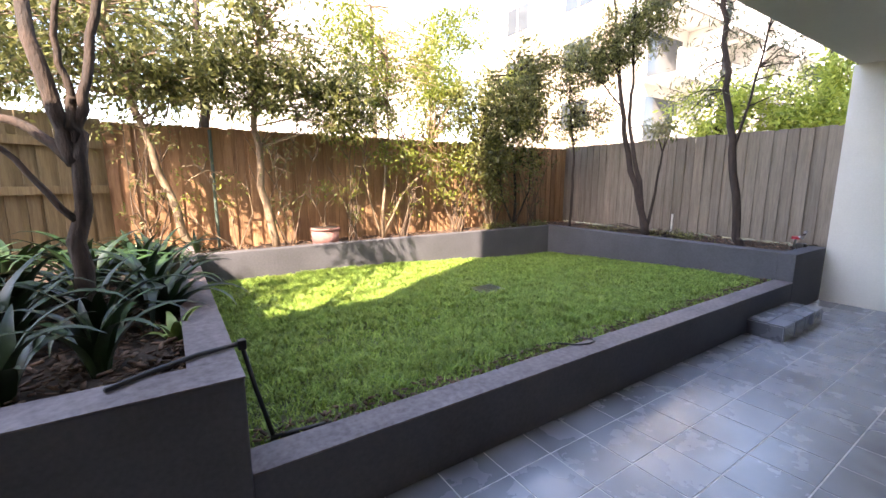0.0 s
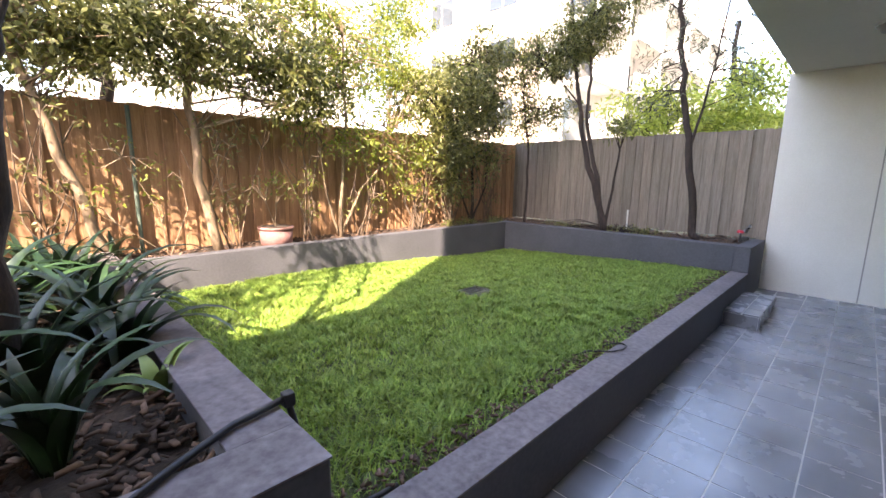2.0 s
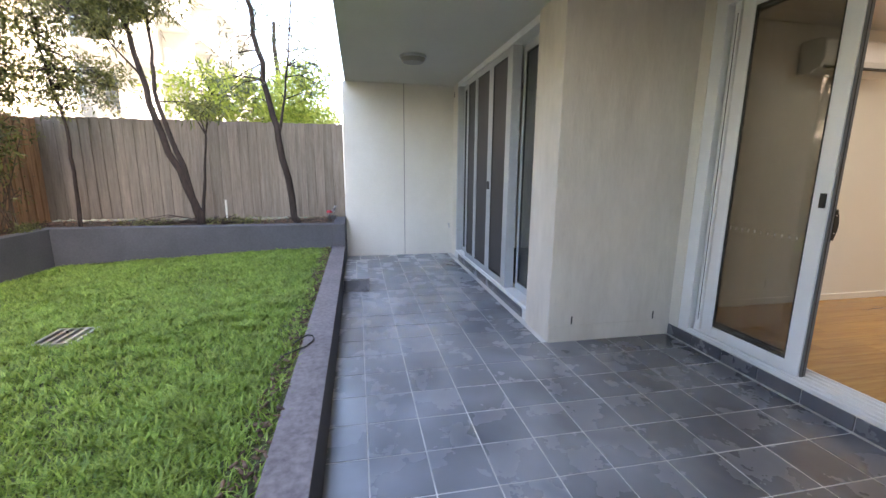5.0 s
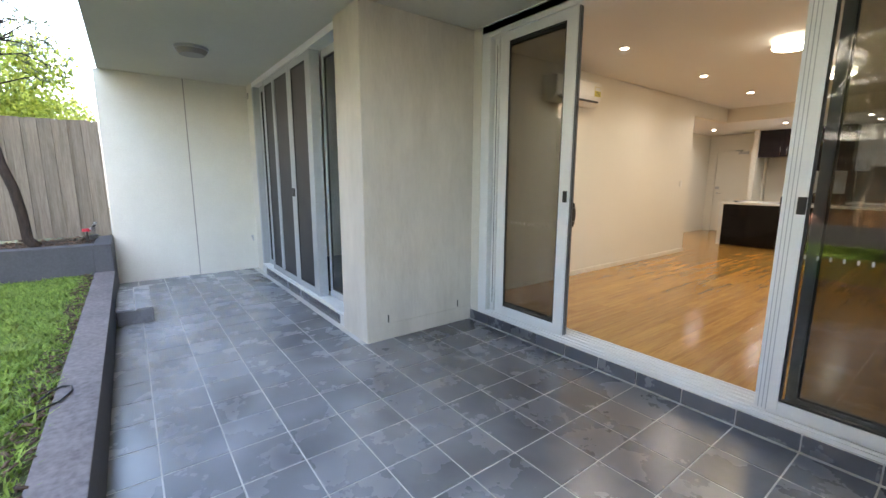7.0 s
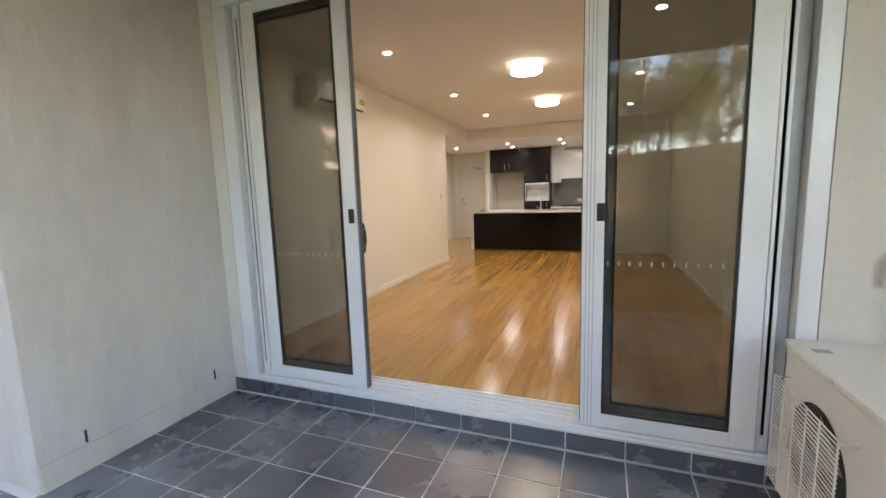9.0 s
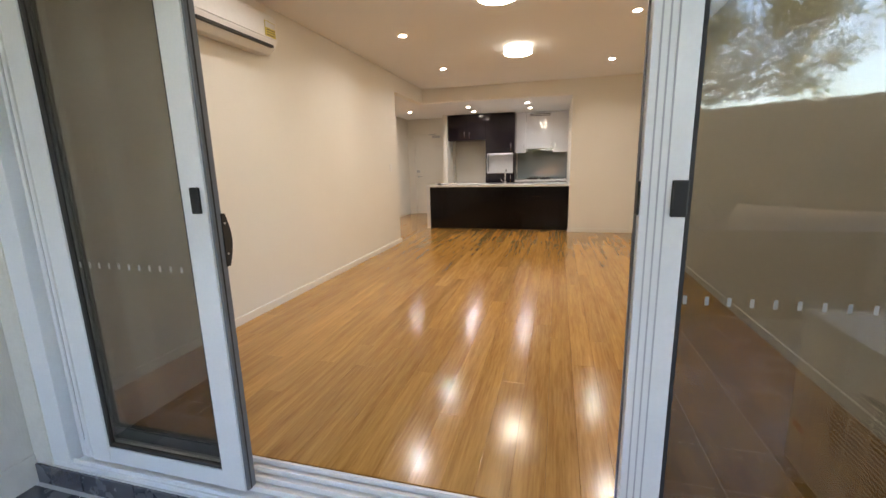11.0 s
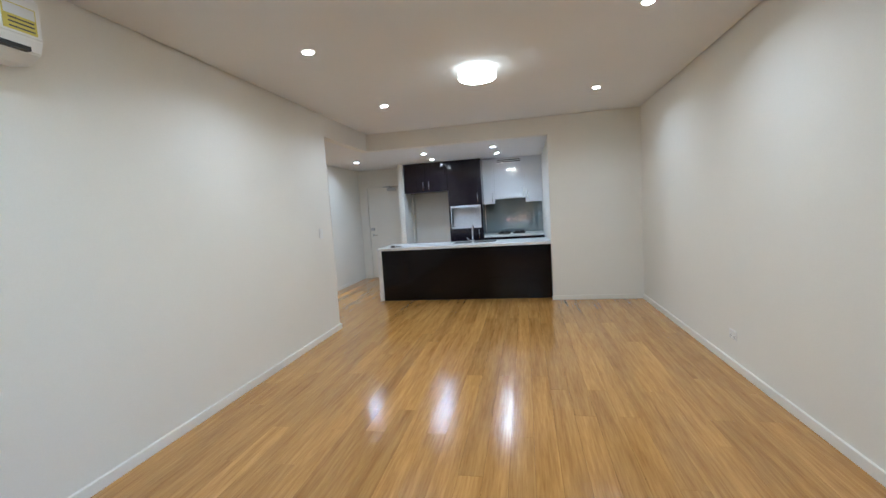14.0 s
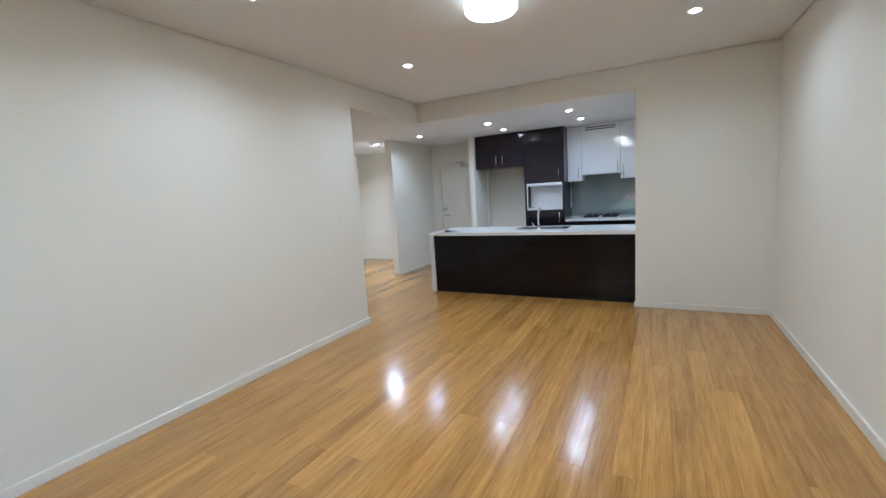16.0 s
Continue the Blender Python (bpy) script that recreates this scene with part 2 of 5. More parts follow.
def patchy(m, dark, scale):
    """Patches a good hand wide, in which the leaves are darker and yellower."""
    nt = m.node_tree
    p = nt.nodes["Principled BSDF"]
    old = p.inputs["Base Color"].links[0].from_socket
    targets = [l.to_socket for l in old.links]
    geo = nt.nodes.new("ShaderNodeNewGeometry")
    n1 = node(nt, "ShaderNodeTexNoise", Scale=scale, Detail=5.0, Roughness=0.7)
    nt.links.new(geo.outputs["Position"], n1.inputs["Vector"])
    r1 = node(nt, "ShaderNodeMapRange")
    r1.inputs["From Min"].default_value, r1.inputs["From Max"].default_value = 0.38, 0.66
    nt.links.new(n1.outputs["Fac"], r1.inputs["Value"])
    mix = node(nt, "ShaderNodeMix")
    mix.data_type, mix.blend_type = "RGBA", "MULTIPLY"
    nt.links.new(r1.outputs[0], mix.inputs[0])
    nt.links.new(old, mix.inputs[6])
    mix.inputs[7].default_value = (*dark, 1)
    for sock in targets:
        nt.links.new(mix.outputs[2], sock)


patchy(M_GRASS, (0.70, 0.64, 0.60), 5.5)
patchy(M_GRASS, (0.58, 0.60, 0.50), 19.0)
M_BARK = surf("dark_bark", (0.012, 0.008, 0.006), (0.060, 0.037, 0.027), rough=0.9, scale=9, fine=34, bump=1.0, dist=0.02, stretch=(2, 2, 0.5))
M_BARK_PALE = surf("pale_bark", (0.13, 0.085, 0.052), (0.31, 0.225, 0.145), rough=0.85, scale=7, fine=40, bump=0.6, dist=0.01, stretch=(2, 2, 0.5))
M_TWIG = surf("brown_twig", (0.07, 0.045, 0.03), (0.19, 0.13, 0.085), rough=0.85, scale=7, fine=40, bump=0.4, dist=0.006)
M_LEAF_OLIVE = leafy("olive_leaf", (0.06, 0.072, 0.02), (0.27, 0.27, 0.09), 0.36, 0.45)
M_LEAF_LIME = leafy("lime_leaf", (0.08, 0.115, 0.018), (0.27, 0.29, 0.045), 0.45, 0.45)
M_LEAF_GREY = leafy("grey_green_leaf", (0.06, 0.08, 0.05), (0.17, 0.19, 0.12), 0.5, 0.3)
M_LEAF_BRIGHT = leafy("bright_green_leaf", (0.20, 0.27, 0.04), (0.52, 0.58, 0.12), 0.45, 0.5)
M_STRAP = surf("strap_leaf", (0.006, 0.019, 0.006), (0.024, 0.058, 0.015), rough=0.42, scale=3, fine=30, bump=0.1, tone=0.35, vary=9.0)
M_STRAP_PALE = surf("pale_strap_leaf", (0.12, 0.20, 0.05), (0.24, 0.33, 0.10), rough=0.35, scale=3, fine=30, bump=0.1, tone=0.2, vary=9.0)
M_POT = surf("terracotta", (0.18, 0.085, 0.075), (0.27, 0.145, 0.13), rough=0.85, scale=5, fine=50, bump=0.2)
M_FACADE = surf("far_white_render", (0.66, 0.63, 0.58), (0.76, 0.73, 0.68), rough=0.9, scale=0.2, fine=3, bump=0.05)
M_FACADE_BEIGE = surf("far_beige_render", (0.52, 0.42, 0.34), (0.62, 0.52, 0.43), rough=0.9, scale=0.2, fine=3, bump=0.05)
M_WINDOW_FAR = plain("far_window_glass", (0.05, 0.06, 0.07), 0.08)


# ---- builders ----
ORIGIN = {}


def bm_box(x0, x1, y0, y1, z0, z1, bevel=0.0, bm=None):
    bm = bm or bmesh.new()
    made = bmesh.ops.create_cube(bm, size=1.0)["verts"]
    for v in made:
        v.co = Vector((x0 + (v.co.x + 0.5) * (x1 - x0), y0 + (v.co.y + 0.5) * (y1 - y0), z0 + (v.co.z + 0.5) * (z1 - z0)))
    if bevel:
        edges = list({e for v in made for e in v.link_edges})
        bmesh.ops.bevel(bm, geom=edges, offset=bevel, segments=2, affect="EDGES", profile=0.6)
    return bm


def bm_cyl(x, y, z0, z1, r0, r1=None, seg=24, bm=None, axis="z"):
    bm = bm or bmesh.new()
    made = bmesh.ops.create_cone(bm, cap_ends=True, segments=seg, radius1=r0, radius2=r0 if r1 is None else r1, depth=z1 - z0)["verts"]
    turn = {"z": Matrix(), "x": Matrix.Rotation(radians(90), 4, "Y"), "y": Matrix.Rotation(radians(-90), 4, "X")}[axis]
    bmesh.ops.transform(bm, matrix=Matrix.Translation((x, y, 0)) @ Matrix.Translation((0, 0, (z0 + z1) / 2)) @ turn, verts=made)
    return bm


def bm_tube(points, radii, seg=8, bm=None):
    """A bent, tapering tube along points."""
    bm = bm or bmesh.new()
    rings, ref = [], Vector((0.31, 0.87, 0.38)).normalized()
    pts = [Vector(p) for p in points]
    for i, p in enumerate(pts):
        d = (pts[min(i + 1, len(pts) - 1)] - pts[max(i - 1, 0)]).normalized()
        a = d.cross(ref).normalized()
        b = d.cross(a)
        r = radii[i] if isinstance(radii, (list, tuple)) else radii
        rings.append([bm.verts.new(p + r * (math.cos(q) * a + math.sin(q) * b)) for q in (2 * math.pi * k / seg for k in range(seg))])
    for r0, r1 in zip(rings, rings[1:]):
        for k in range(seg):
            bm.faces.new((r0[k], r0[(k + 1) % seg], r1[(k + 1) % seg], r1[k]))
    bm.faces.new(rings[0])
    bm.faces.new(rings[-1][::-1])
    bmesh.ops.recalc_face_normals(bm, faces=bm.faces)
    return bm


def mesh_of(name, bm, material, smooth=False):
    me = bpy.data.meshes.new(name)
    if smooth:
        for f in bm.faces:
            f.smooth = True
    bm.to_mesh(me)
    bm.free()
    me.materials.append(material)
    return me


def thing(name, at, label, category, group="", kind=""):
    """A thing of several parts: an Empty at its base."""
    ob = new(name)
    ob.empty_display_size = 0.1
    ob.location = at
    ORIGIN[ob.name] = Vector(at)
    return tagged(ob, label, category, group, kind)


def part(name, bm, material, parent, label="", smooth=False):
    """A part, built at its place in the world, as one mesh under a thing or a part."""
    base = ORIGIN[parent.name]
    bmesh.ops.translate(bm, vec=-base, verts=bm.verts)
    ob = new(name, mesh_of(name, bm, material, smooth))
    ob.parent = parent
    ORIGIN[ob.name] = base
    return tagged(ob, label) if label else ob


def solid(name, bm, material, label, category, group="", kind="", smooth=False):
    """A thing of one mesh, in world coordinates."""
    ob = new(name, mesh_of(name, bm, material, smooth))
    ORIGIN[ob.name] = Vector((0, 0, 0))
    return tagged(ob, label, category, group, kind)


def structure(name, bm, material, label, category):
    return solid(name, bm, material, label, category, kind="structure")


def piece(name, mesh, parent, m):
    """A small piece that shares its mesh with its like; m is its pose in the world."""
    ob = new(name, mesh)
    ob.parent = parent
    ob.matrix_basis = Matrix.Translation(-ORIGIN[parent.name]) @ m
    return ob


def from_arrays(name, verts, faces, material):
    """One mesh from arrays: verts (n, 3), faces (m, k)."""
    me = bpy.data.meshes.new(name)
    k = faces.shape[1]
    me.vertices.add(len(verts))
    me.vertices.foreach_set("co", verts.astype(np.float32).ravel())
    me.loops.add(faces.size)
    me.loops.foreach_set("vertex_index", faces.astype(np.int32).ravel())
    me.polygons.add(len(faces))
    me.polygons.foreach_set("loop_start", np.arange(0, faces.size, k, dtype=np.int32))
    me.polygons.foreach_set("loop_total", np.full(len(faces), k, dtype=np.int32))
    me.update(calc_edges=True)
    me.materials.append(material)
    return me


# ---- the plan, in metres ----
FLOOR_IN = 0.125        # the rooms' floor above the terrace
CEIL = 2.80             # living room ceiling
CEIL_LOW = 2.545        # kitchen and hall ceiling
SOFFIT = 2.81
X_W, X_E = -0.386, 3.62     # living room walls
Y_DOOR, Y_FAR = -0.84, -7.61
Y_EDGE = 2.165          # garden side of the terrace
X_END = 7.305
# unseen west end, set by how much daylight reaches the door wall
X_OPEN = -2.60

# ground, one sheet to the horizon
g = bmesh.new()
bmesh.ops.create_grid(g, x_segments=2, y_segments=2, size=600)
bmesh.ops.translate(g, vec=(0, 0, -0.12), verts=g.verts)
structure("ground", g, surf("far_ground", (0.05, 0.06, 0.03), (0.10, 0.10, 0.06), rough=0.95, scale=0.3, fine=8, bump=0.3), "dark grassy ground reaching the horizon", "ground")

# terrace slab under the tiles
structure("terrace_floor", bm_box(X_OPEN, X_END, -0.80, 2.2, -0.1, -0.002), M_GROUT, "pale grout bed under slate terrace tiles", "floor")
FLOOR_T = bpy.data.objects["terrace_floor"]

# walls round the terrace
wall_end = structure("wall_east", bm_box(X_END, X_END + 0.2, 0.30, 2.163, 0, SOFFIT, 0.004), M_RENDER, "cream rendered end wall of the terrace with a joint", "wall")
structure("wall_east_joint", bm_box(X_END - 0.003, X_END + 0.002, 1.182, 1.196, 0, SOFFIT), plain("joint_sealant", (0.30, 0.28, 0.25), 0.8), "grey sealant joint in the end wall", "trim")
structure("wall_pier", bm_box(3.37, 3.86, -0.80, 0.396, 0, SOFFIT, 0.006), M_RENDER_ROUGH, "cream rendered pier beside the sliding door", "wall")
structure("wall_window_east", bm_box(6.99, X_END, 0.10, 0.36, 0, SOFFIT), M_RENDER, "cream rendered wall strip beside the bedroom window", "wall")
structure("wall_door_east", bm_box(3.262, 3.37, -1.05, -0.795, 0, SOFFIT), M_RENDER, "cream rendered reveal beside the sliding door", "wall")
structure("wall_door_west", bm_box(X_OPEN, -0.10, -1.05, -0.795, 0, SOFFIT), M_RENDER, "cream rendered wall behind the condenser", "wall")
# unseen wall, added where it lets enough skylight in from the west
structure("wall_west_added", bm_box(X_OPEN - 0.2, X_OPEN, -1.05, 2.12, 0, SOFFIT), M_RENDER, "unseen cream rendered side wall added to close the terrace", "wall")
structure("soffit", bm_box(X_OPEN - 0.2, X_END + 0.2, -1.05, 2.12, SOFFIT, SOFFIT + 0.2), M_SOFFIT, "cream painted concrete soffit above the terrace", "ceiling")
# the storeys above, and the lower wing beside them
structure("wall_upper_storeys", bm_box(-1.0, 30.0, -14.0, 2.12, SOFFIT + 0.2, 15.0), M_FACADE, "cream rendered upper storeys of the apartment block", "wall")
structure("wall_lower_wing", bm_box(-14.0, -1.0, -14.0, 2.12, SOFFIT + 0.2, 3.62), M_FACADE, "cream rendered parapet of the lower wing", "wall")
structure("wall_lower_wing_front", bm_box(-14.0, X_OPEN - 0.2, 1.9, 2.10, 0, SOFFIT + 0.2), M_FACADE, "cream rendered wall of the lower wing", "wall")
structure("wall_block_east", bm_box(X_END + 0.2, 30.0, -14.0, 2.10, 0, SOFFIT + 0.2), M_FACADE, "cream rendered wall of the neighbouring ground floor", "wall")

# rooms
F0 = FLOOR_IN - 0.03
structure("floor_base", bm_box(X_W - 0.2, 7.1, -10.9, -0.86, F0 - 0.1, FLOOR_IN - 0.018), M_UNDER, "dark underlay below the floor boards", "floor")
FLOOR_R = bpy.data.objects["floor_base"]
structure("wall_room_west", bm_box(X_W - 0.2, X_W, Y_FAR, -1.05, F0, CEIL + 0.2), M_WALL, "white painted living room side wall", "wall")
structure("wall_room_east", bm_box(X_E, X_E + 0.12, -6.18, -1.05, F0, CEIL + 0.2), M_WALL, "white painted living room wall carrying the air conditioner", "wall")
structure("wall_room_far", bm_box(X_W - 0.2, 0.87, Y_FAR - 0.12, Y_FAR, F0, CEIL + 0.2), M_WALL, "white painted wall beside the kitchen opening", "wall")
structure("wall_kitchen_west", bm_box(0.75, 0.866, -10.6, Y_FAR - 0.12, F0, CEIL_LOW + 0.2), M_WALL, "white painted kitchen side wall", "wall")
structure("wall_header", bm_box(0.87, X_E + 0.12, Y_FAR - 0.12, Y_FAR, CEIL_LOW + 0.002, CEIL + 0.2), M_WALL, "white painted bulkhead above the kitchen counter", "wall")
structure("wall_header_side", bm_box(X_E, X_E + 0.12, Y_FAR, -6.18, CEIL_LOW + 0.002, CEIL + 0.2), M_WALL, "white painted bulkhead above the hall opening", "wall")
structure("wall_kitchen_back", bm_box(0.75, 3.62, -10.45, -10.33, F0, CEIL_LOW + 0.2), M_WALL, "white painted wall behind the kitchen units", "wall")
structure("wall_nib", bm_box(3.66, 3.76, -10.33, -9.62, F0, CEIL_LOW), M_WALL, "white painted nib wall beside the fridge space", "wall")
hw = bm_box(3.62, 3.92, -10.32, -10.2, F0, CEIL_LOW)
bm_box(4.70, 5.0, -10.32, -10.2, F0, CEIL_LOW, bm=hw)
bm_box(3.92, 4.70, -10.32, -10.2, 2.17, CEIL_LOW, bm=hw)
structure("wall_entry", hw, M_WALL, "white painted wall round the entry door", "wall")
structure("wall_hall", bm_box(4.86, 4.98, -10.2, -8.72, F0, CEIL_LOW), M_WALL, "white painted hall wall with a free end", "wall")
structure("wall_study_back", bm_box(4.98, 7.1, -10.45, -10.33, F0, CEIL_LOW), M_WALL, "white painted wall of the side room", "wall")
structure("wall_study_side", bm_box(6.9, 7.02, -10.33, -6.18, F0, CEIL_LOW), M_WALL, "white painted side wall of the side room", "wall")
structure("wall_study_front", bm_box(3.74, 7.02, -6.30, -6.18, F0, CEIL_LOW), M_WALL, "white painted wall behind the living room", "wall")
structure("ceiling_living", bm_box(X_W + 0.014, X_E - 0.014, Y_FAR + 0.014, -1.064, CEIL, CEIL + 0.016), M_CEIL, "white plasterboard ceiling with a shadow line", "ceiling")
structure("ceiling_living_top", bm_box(X_W - 0.2, X_E + 0.12, Y_FAR - 0.12, -0.86, CEIL + 0.2, CEIL + 0.23), plain("plenum_dark", (0.05, 0.05, 0.05), 0.9), "dark void above the living room ceiling", "ceiling")
structure("ceiling_living_strip", bm_box(X_W, X_E, -1.064, -0.80, 2.742, CEIL + 0.19), M_CEIL, "white bulkhead above the sliding door", "ceiling")
ck = bm_box(0.75, X_E + 0.12, -10.45, Y_FAR - 0.121, CEIL_LOW, CEIL_LOW + 0.02)
bm_box(X_E + 0.121, 7.1, -10.45, -6.18, CEIL_LOW, CEIL_LOW + 0.02, bm=ck)
structure("ceiling_kitchen", ck, M_CEIL, "white lowered ceiling over kitchen and hall", "ceiling")

# skirting boards
SK = FLOOR_IN + 0.066
sk = bm_box(X_W, X_W + 0.018, Y_FAR + 0.0, -1.05, FLOOR_IN, SK, 0.004)
bm_box(X_E - 0.022, X_E, -6.18, -1.05, FLOOR_IN, SK, 0.004, bm=sk)
bm_box(X_E - 0.022, X_E + 0.12, -6.198, -6.18, FLOOR_IN, SK, 0.004, bm=sk)
bm_box(X_W + 0.014, 0.884, Y_FAR, Y_FAR + 0.014, FLOOR_IN, SK, 0.004, bm=sk)
bm_box(4.846, 4.86, -10.2, -8.706, FLOOR_IN, SK, 0.004, bm=sk)
bm_box(4.86, 4.98, -8.72, -8.706, FLOOR_IN, SK, 0.004, bm=sk)
bm_box(4.98, 6.9, -10.33, -10.316, FLOOR_IN, SK, 0.004, bm=sk)
bm_box(6.886, 6.9, -10.316, -6.3, FLOOR_IN, SK, 0.004, bm=sk)
structure("baseboard", sk, M_TRIM, "white painted timber skirting boards", "baseboard")

# ---- garden walls ----
kerb = structure("kerb_wall", bm_box(0.707, 6.325, Y_EDGE, 2.34, -0.05, 0.352, 0.008), M_PLANTER, "low charcoal rendered wall edging the lawn", "wall")
structure("kerb_capping", bm_box(0.709, 6.325, Y_EDGE - 0.004, 2.344, 0.352, 0.362, 0.004), M_PLANTER_TOP, "worn grey capping on the low wall", "trim")
bd = bm_box(-3.2, 0.705, 2.135, 2.325, -0.05, 0.780, 0.008)
structure("bed_wall_front", bd, M_PLANTER, "charcoal rendered front wall of the raised bed", "wall")
structure("bed_wall_side", bm_box(0.53, 0.705, 2.327, 5.80, -0.05, 0.780, 0.008), M_PLANTER, "charcoal rendered side wall of the raised bed", "wall")
structure("bed_capping", bm_box(-3.2, 0.708, 2.132, 2.327, 0.781, 0.787, 0.002), M_PLANTER_TOP, "worn grey capping of the raised bed", "trim")
structure("bed_capping_side", bm_box(0.528, 0.708, 2.328, 5.80, 0.781, 0.787, 0.002), M_PLANTER_TOP, "worn grey capping of the raised bed side", "trim")
structure("planter_wall_back", bm_box(0.722, 6.325, 5.80, 5.96, -0.05, 0.676, 0.008), M_PLANTER, "charcoal rendered back planter wall", "wall")
structure("planter_wall_side", bm_box(6.325, 6.53, 2.33, 5.96, -0.05, 0.676, 0.008), M_PLANTER, "charcoal rendered side planter wall", "wall")
structure("planter_wall_end", bm_box(6.325, X_END, Y_EDGE, 2.33, -0.05, 0.676, 0.008), M_PLANTER, "charcoal rendered end of the side planter", "wall")


def uneven_sheet(x0, x1, y0, y1, height, step, rough_h, seed):
    bm = bmesh.new()
    nx, ny = max(2, int((x1 - x0) / step)), max(2, int((y1 - y0) / step))
    grid = [[bm.verts.new((x0 + (x1 - x0) * i / nx, y0 + (y1 - y0) * j / ny, 0)) for j in range(ny + 1)] for i in range(nx + 1)]
    for row in grid:
        for v in row:
            v.co.z = height(v.co.x, v.co.y) + rough_h * noise.fractal(Vector((v.co.x * 3 + seed, v.co.y * 3, seed)), 0.7, 2.0, 4)
    for i in range(nx):
        for j in range(ny):
            bm.faces.new((grid[i][j], grid[i + 1][j], grid[i + 1][j + 1], grid[i][j + 1]))
    return bm


def lawn_z(x, y):
    a = min(1, max(0, (x - 2.0) / 4.4))
    b = min(1, max(0, (y - 2.8) / 3.0))
    return 0.325 - 0.17 * a * a * (3 - 2 * a) * b


structure("lawn_ground", uneven_sheet(0.72, 6.325, 2.34, 5.80, lawn_z, 0.06, 0.012, 3.1), M_LAWN, "thatchy soil under the lawn", "ground")
structure("bed_soil", uneven_sheet(-3.2, 0.55, 2.32, 6.45, lambda x, y: 0.69, 0.08, 0.03, 7.7), M_SOIL, "dark mulched soil of the raised bed", "ground")
structure("planter_soil_back", uneven_sheet(0.55, 7.54, 5.96, 6.5, lambda x, y: 0.64, 0.08, 0.03, 9.7), M_SOIL, "dark soil behind the back planter wall", "ground")
structure("planter_soil_side", uneven_sheet(6.53, 7.54, 2.33, 5.96, lambda x, y: 0.63, 0.08, 0.03, 4.7), M_SOIL, "dark soil of the side planter", "ground")


# ---- sliding door and windows ----
def sash(name, parent, x0, x1, y, z0, z1, stile=0.075, deep=0.036, rail=0.075, fill=None, left=None, metal=None):
    """A framed panel: two stiles, two rails, gasket and pane."""
    left = left or stile
    metal = metal or M_ALU
    s = part(name, bm_box(x0, x0 + left, y - deep / 2, y + deep / 2, z0, z1, 0.003), metal, parent, "grey aluminium sash")
    part("stile", bm_box(x1 - stile, x1, y - deep / 2, y + deep / 2, z0, z1, 0.003), metal, s)
    part("bottom_rail", bm_box(x0 + left, x1 - stile, y - deep / 2 + 0.002, y + deep / 2 - 0.002, z0, z0 + rail, 0.002), metal, s)
    part("top_rail", bm_box(x0 + left, x1 - stile, y - deep / 2 + 0.002, y + deep / 2 - 0.002, z1 - rail, z1, 0.002), metal, s)
    gx0, gx1, gz0, gz1 = x0 + left, x1 - stile, z0 + rail, z1 - rail
    k = bm_box(gx0, gx0 + 0.012, y - 0.01, y + 0.01, gz0, gz1)
    bm_box(gx1 - 0.012, gx1, y - 0.01, y + 0.01, gz0, gz1, bm=k)
    bm_box(gx0 + 0.012, gx1 - 0.012, y - 0.01, y + 0.01, gz0, gz0 + 0.014, bm=k)
    bm_box(gx0 + 0.012, gx1 - 0.012, y - 0.01, y + 0.01, gz1 - 0.014, gz1, bm=k)
    part("gasket", k, M_GASKET, s, "black rubber gasket")
    p = part("pane", bm_box(gx0 + 0.006, gx1 - 0.006, y - 0.003, y + 0.003, gz0 + 0.006, gz1 - 0.006), fill or M_GLASS, s)
    if fill is None:
        p.visible_shadow = False
    return s


DZ0, DZ1 = 0.155, 2.70
door = thing("door_1", (1.58, -0.9, 0.105), "wide grey aluminium sliding door standing open to the terrace", "sliding door", kind="structure")
part("sill", bm_box(-0.098, 3.26, -1.04, -0.80, 0.105, 0.128, 0.003), M_ALU, door)
for i, y in enumerate((-0.815, -0.865, -0.915, -0.965, -1.01)):
    part("track", bm_box(-0.06, 3.22, y - 0.006, y + 0.006, 0.128, 0.152 if i else 0.146, 0.002), M_ALU, door)
part("head", bm_box(-0.098, 3.26, -1.04, -0.80, DZ1 - 0.002, 2.805, 0.003), M_ALU, door)
part("jamb", bm_box(3.15, 3.26, -1.04, -0.80, 0.128, DZ1 - 0.003, 0.003), M_ALU, door)
part("jamb", bm_box(-0.098, -0.02, -1.04, -0.80, 0.128, DZ1 - 0.003, 0.003), M_ALU, door)
# black backing strips, added so the gaps beside the sashes look dark
part("jamb_strip", bm_box(3.042, 3.149, -0.905, -0.89, 0.154, DZ1 - 0.004), M_GASKET, door, "black backing strip behind the jamb gaps")
part("jamb_strip", bm_box(0.031, 0.098, -0.905, -0.89, 0.154, DZ1 - 0.004), M_GASKET, door, "black backing strip behind the jamb gaps")
part("jamb_strip", bm_box(-0.012, 0.03, -0.95, -0.862, 0.154, DZ1 - 0.004), M_ALU_WIN, door, "dark grey jamb channel")
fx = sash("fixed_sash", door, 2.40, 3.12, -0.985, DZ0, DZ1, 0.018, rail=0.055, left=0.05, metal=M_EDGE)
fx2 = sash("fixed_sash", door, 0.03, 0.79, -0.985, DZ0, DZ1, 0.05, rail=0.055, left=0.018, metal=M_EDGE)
scr = sash("screen_sash", door, 3.068, 3.118, -0.850, DZ0, DZ1, 0.018, fill=M_ALU, left=0.018)
scr2 = sash("screen_sash", door, 0.042, 0.088, -0.845, DZ0, DZ1, 0.016, fill=M_ALU, left=0.016)
sl = sash("sliding_sash", door, 2.24, 3.04, -0.842, DZ0, DZ1, 0.10, left=0.10)
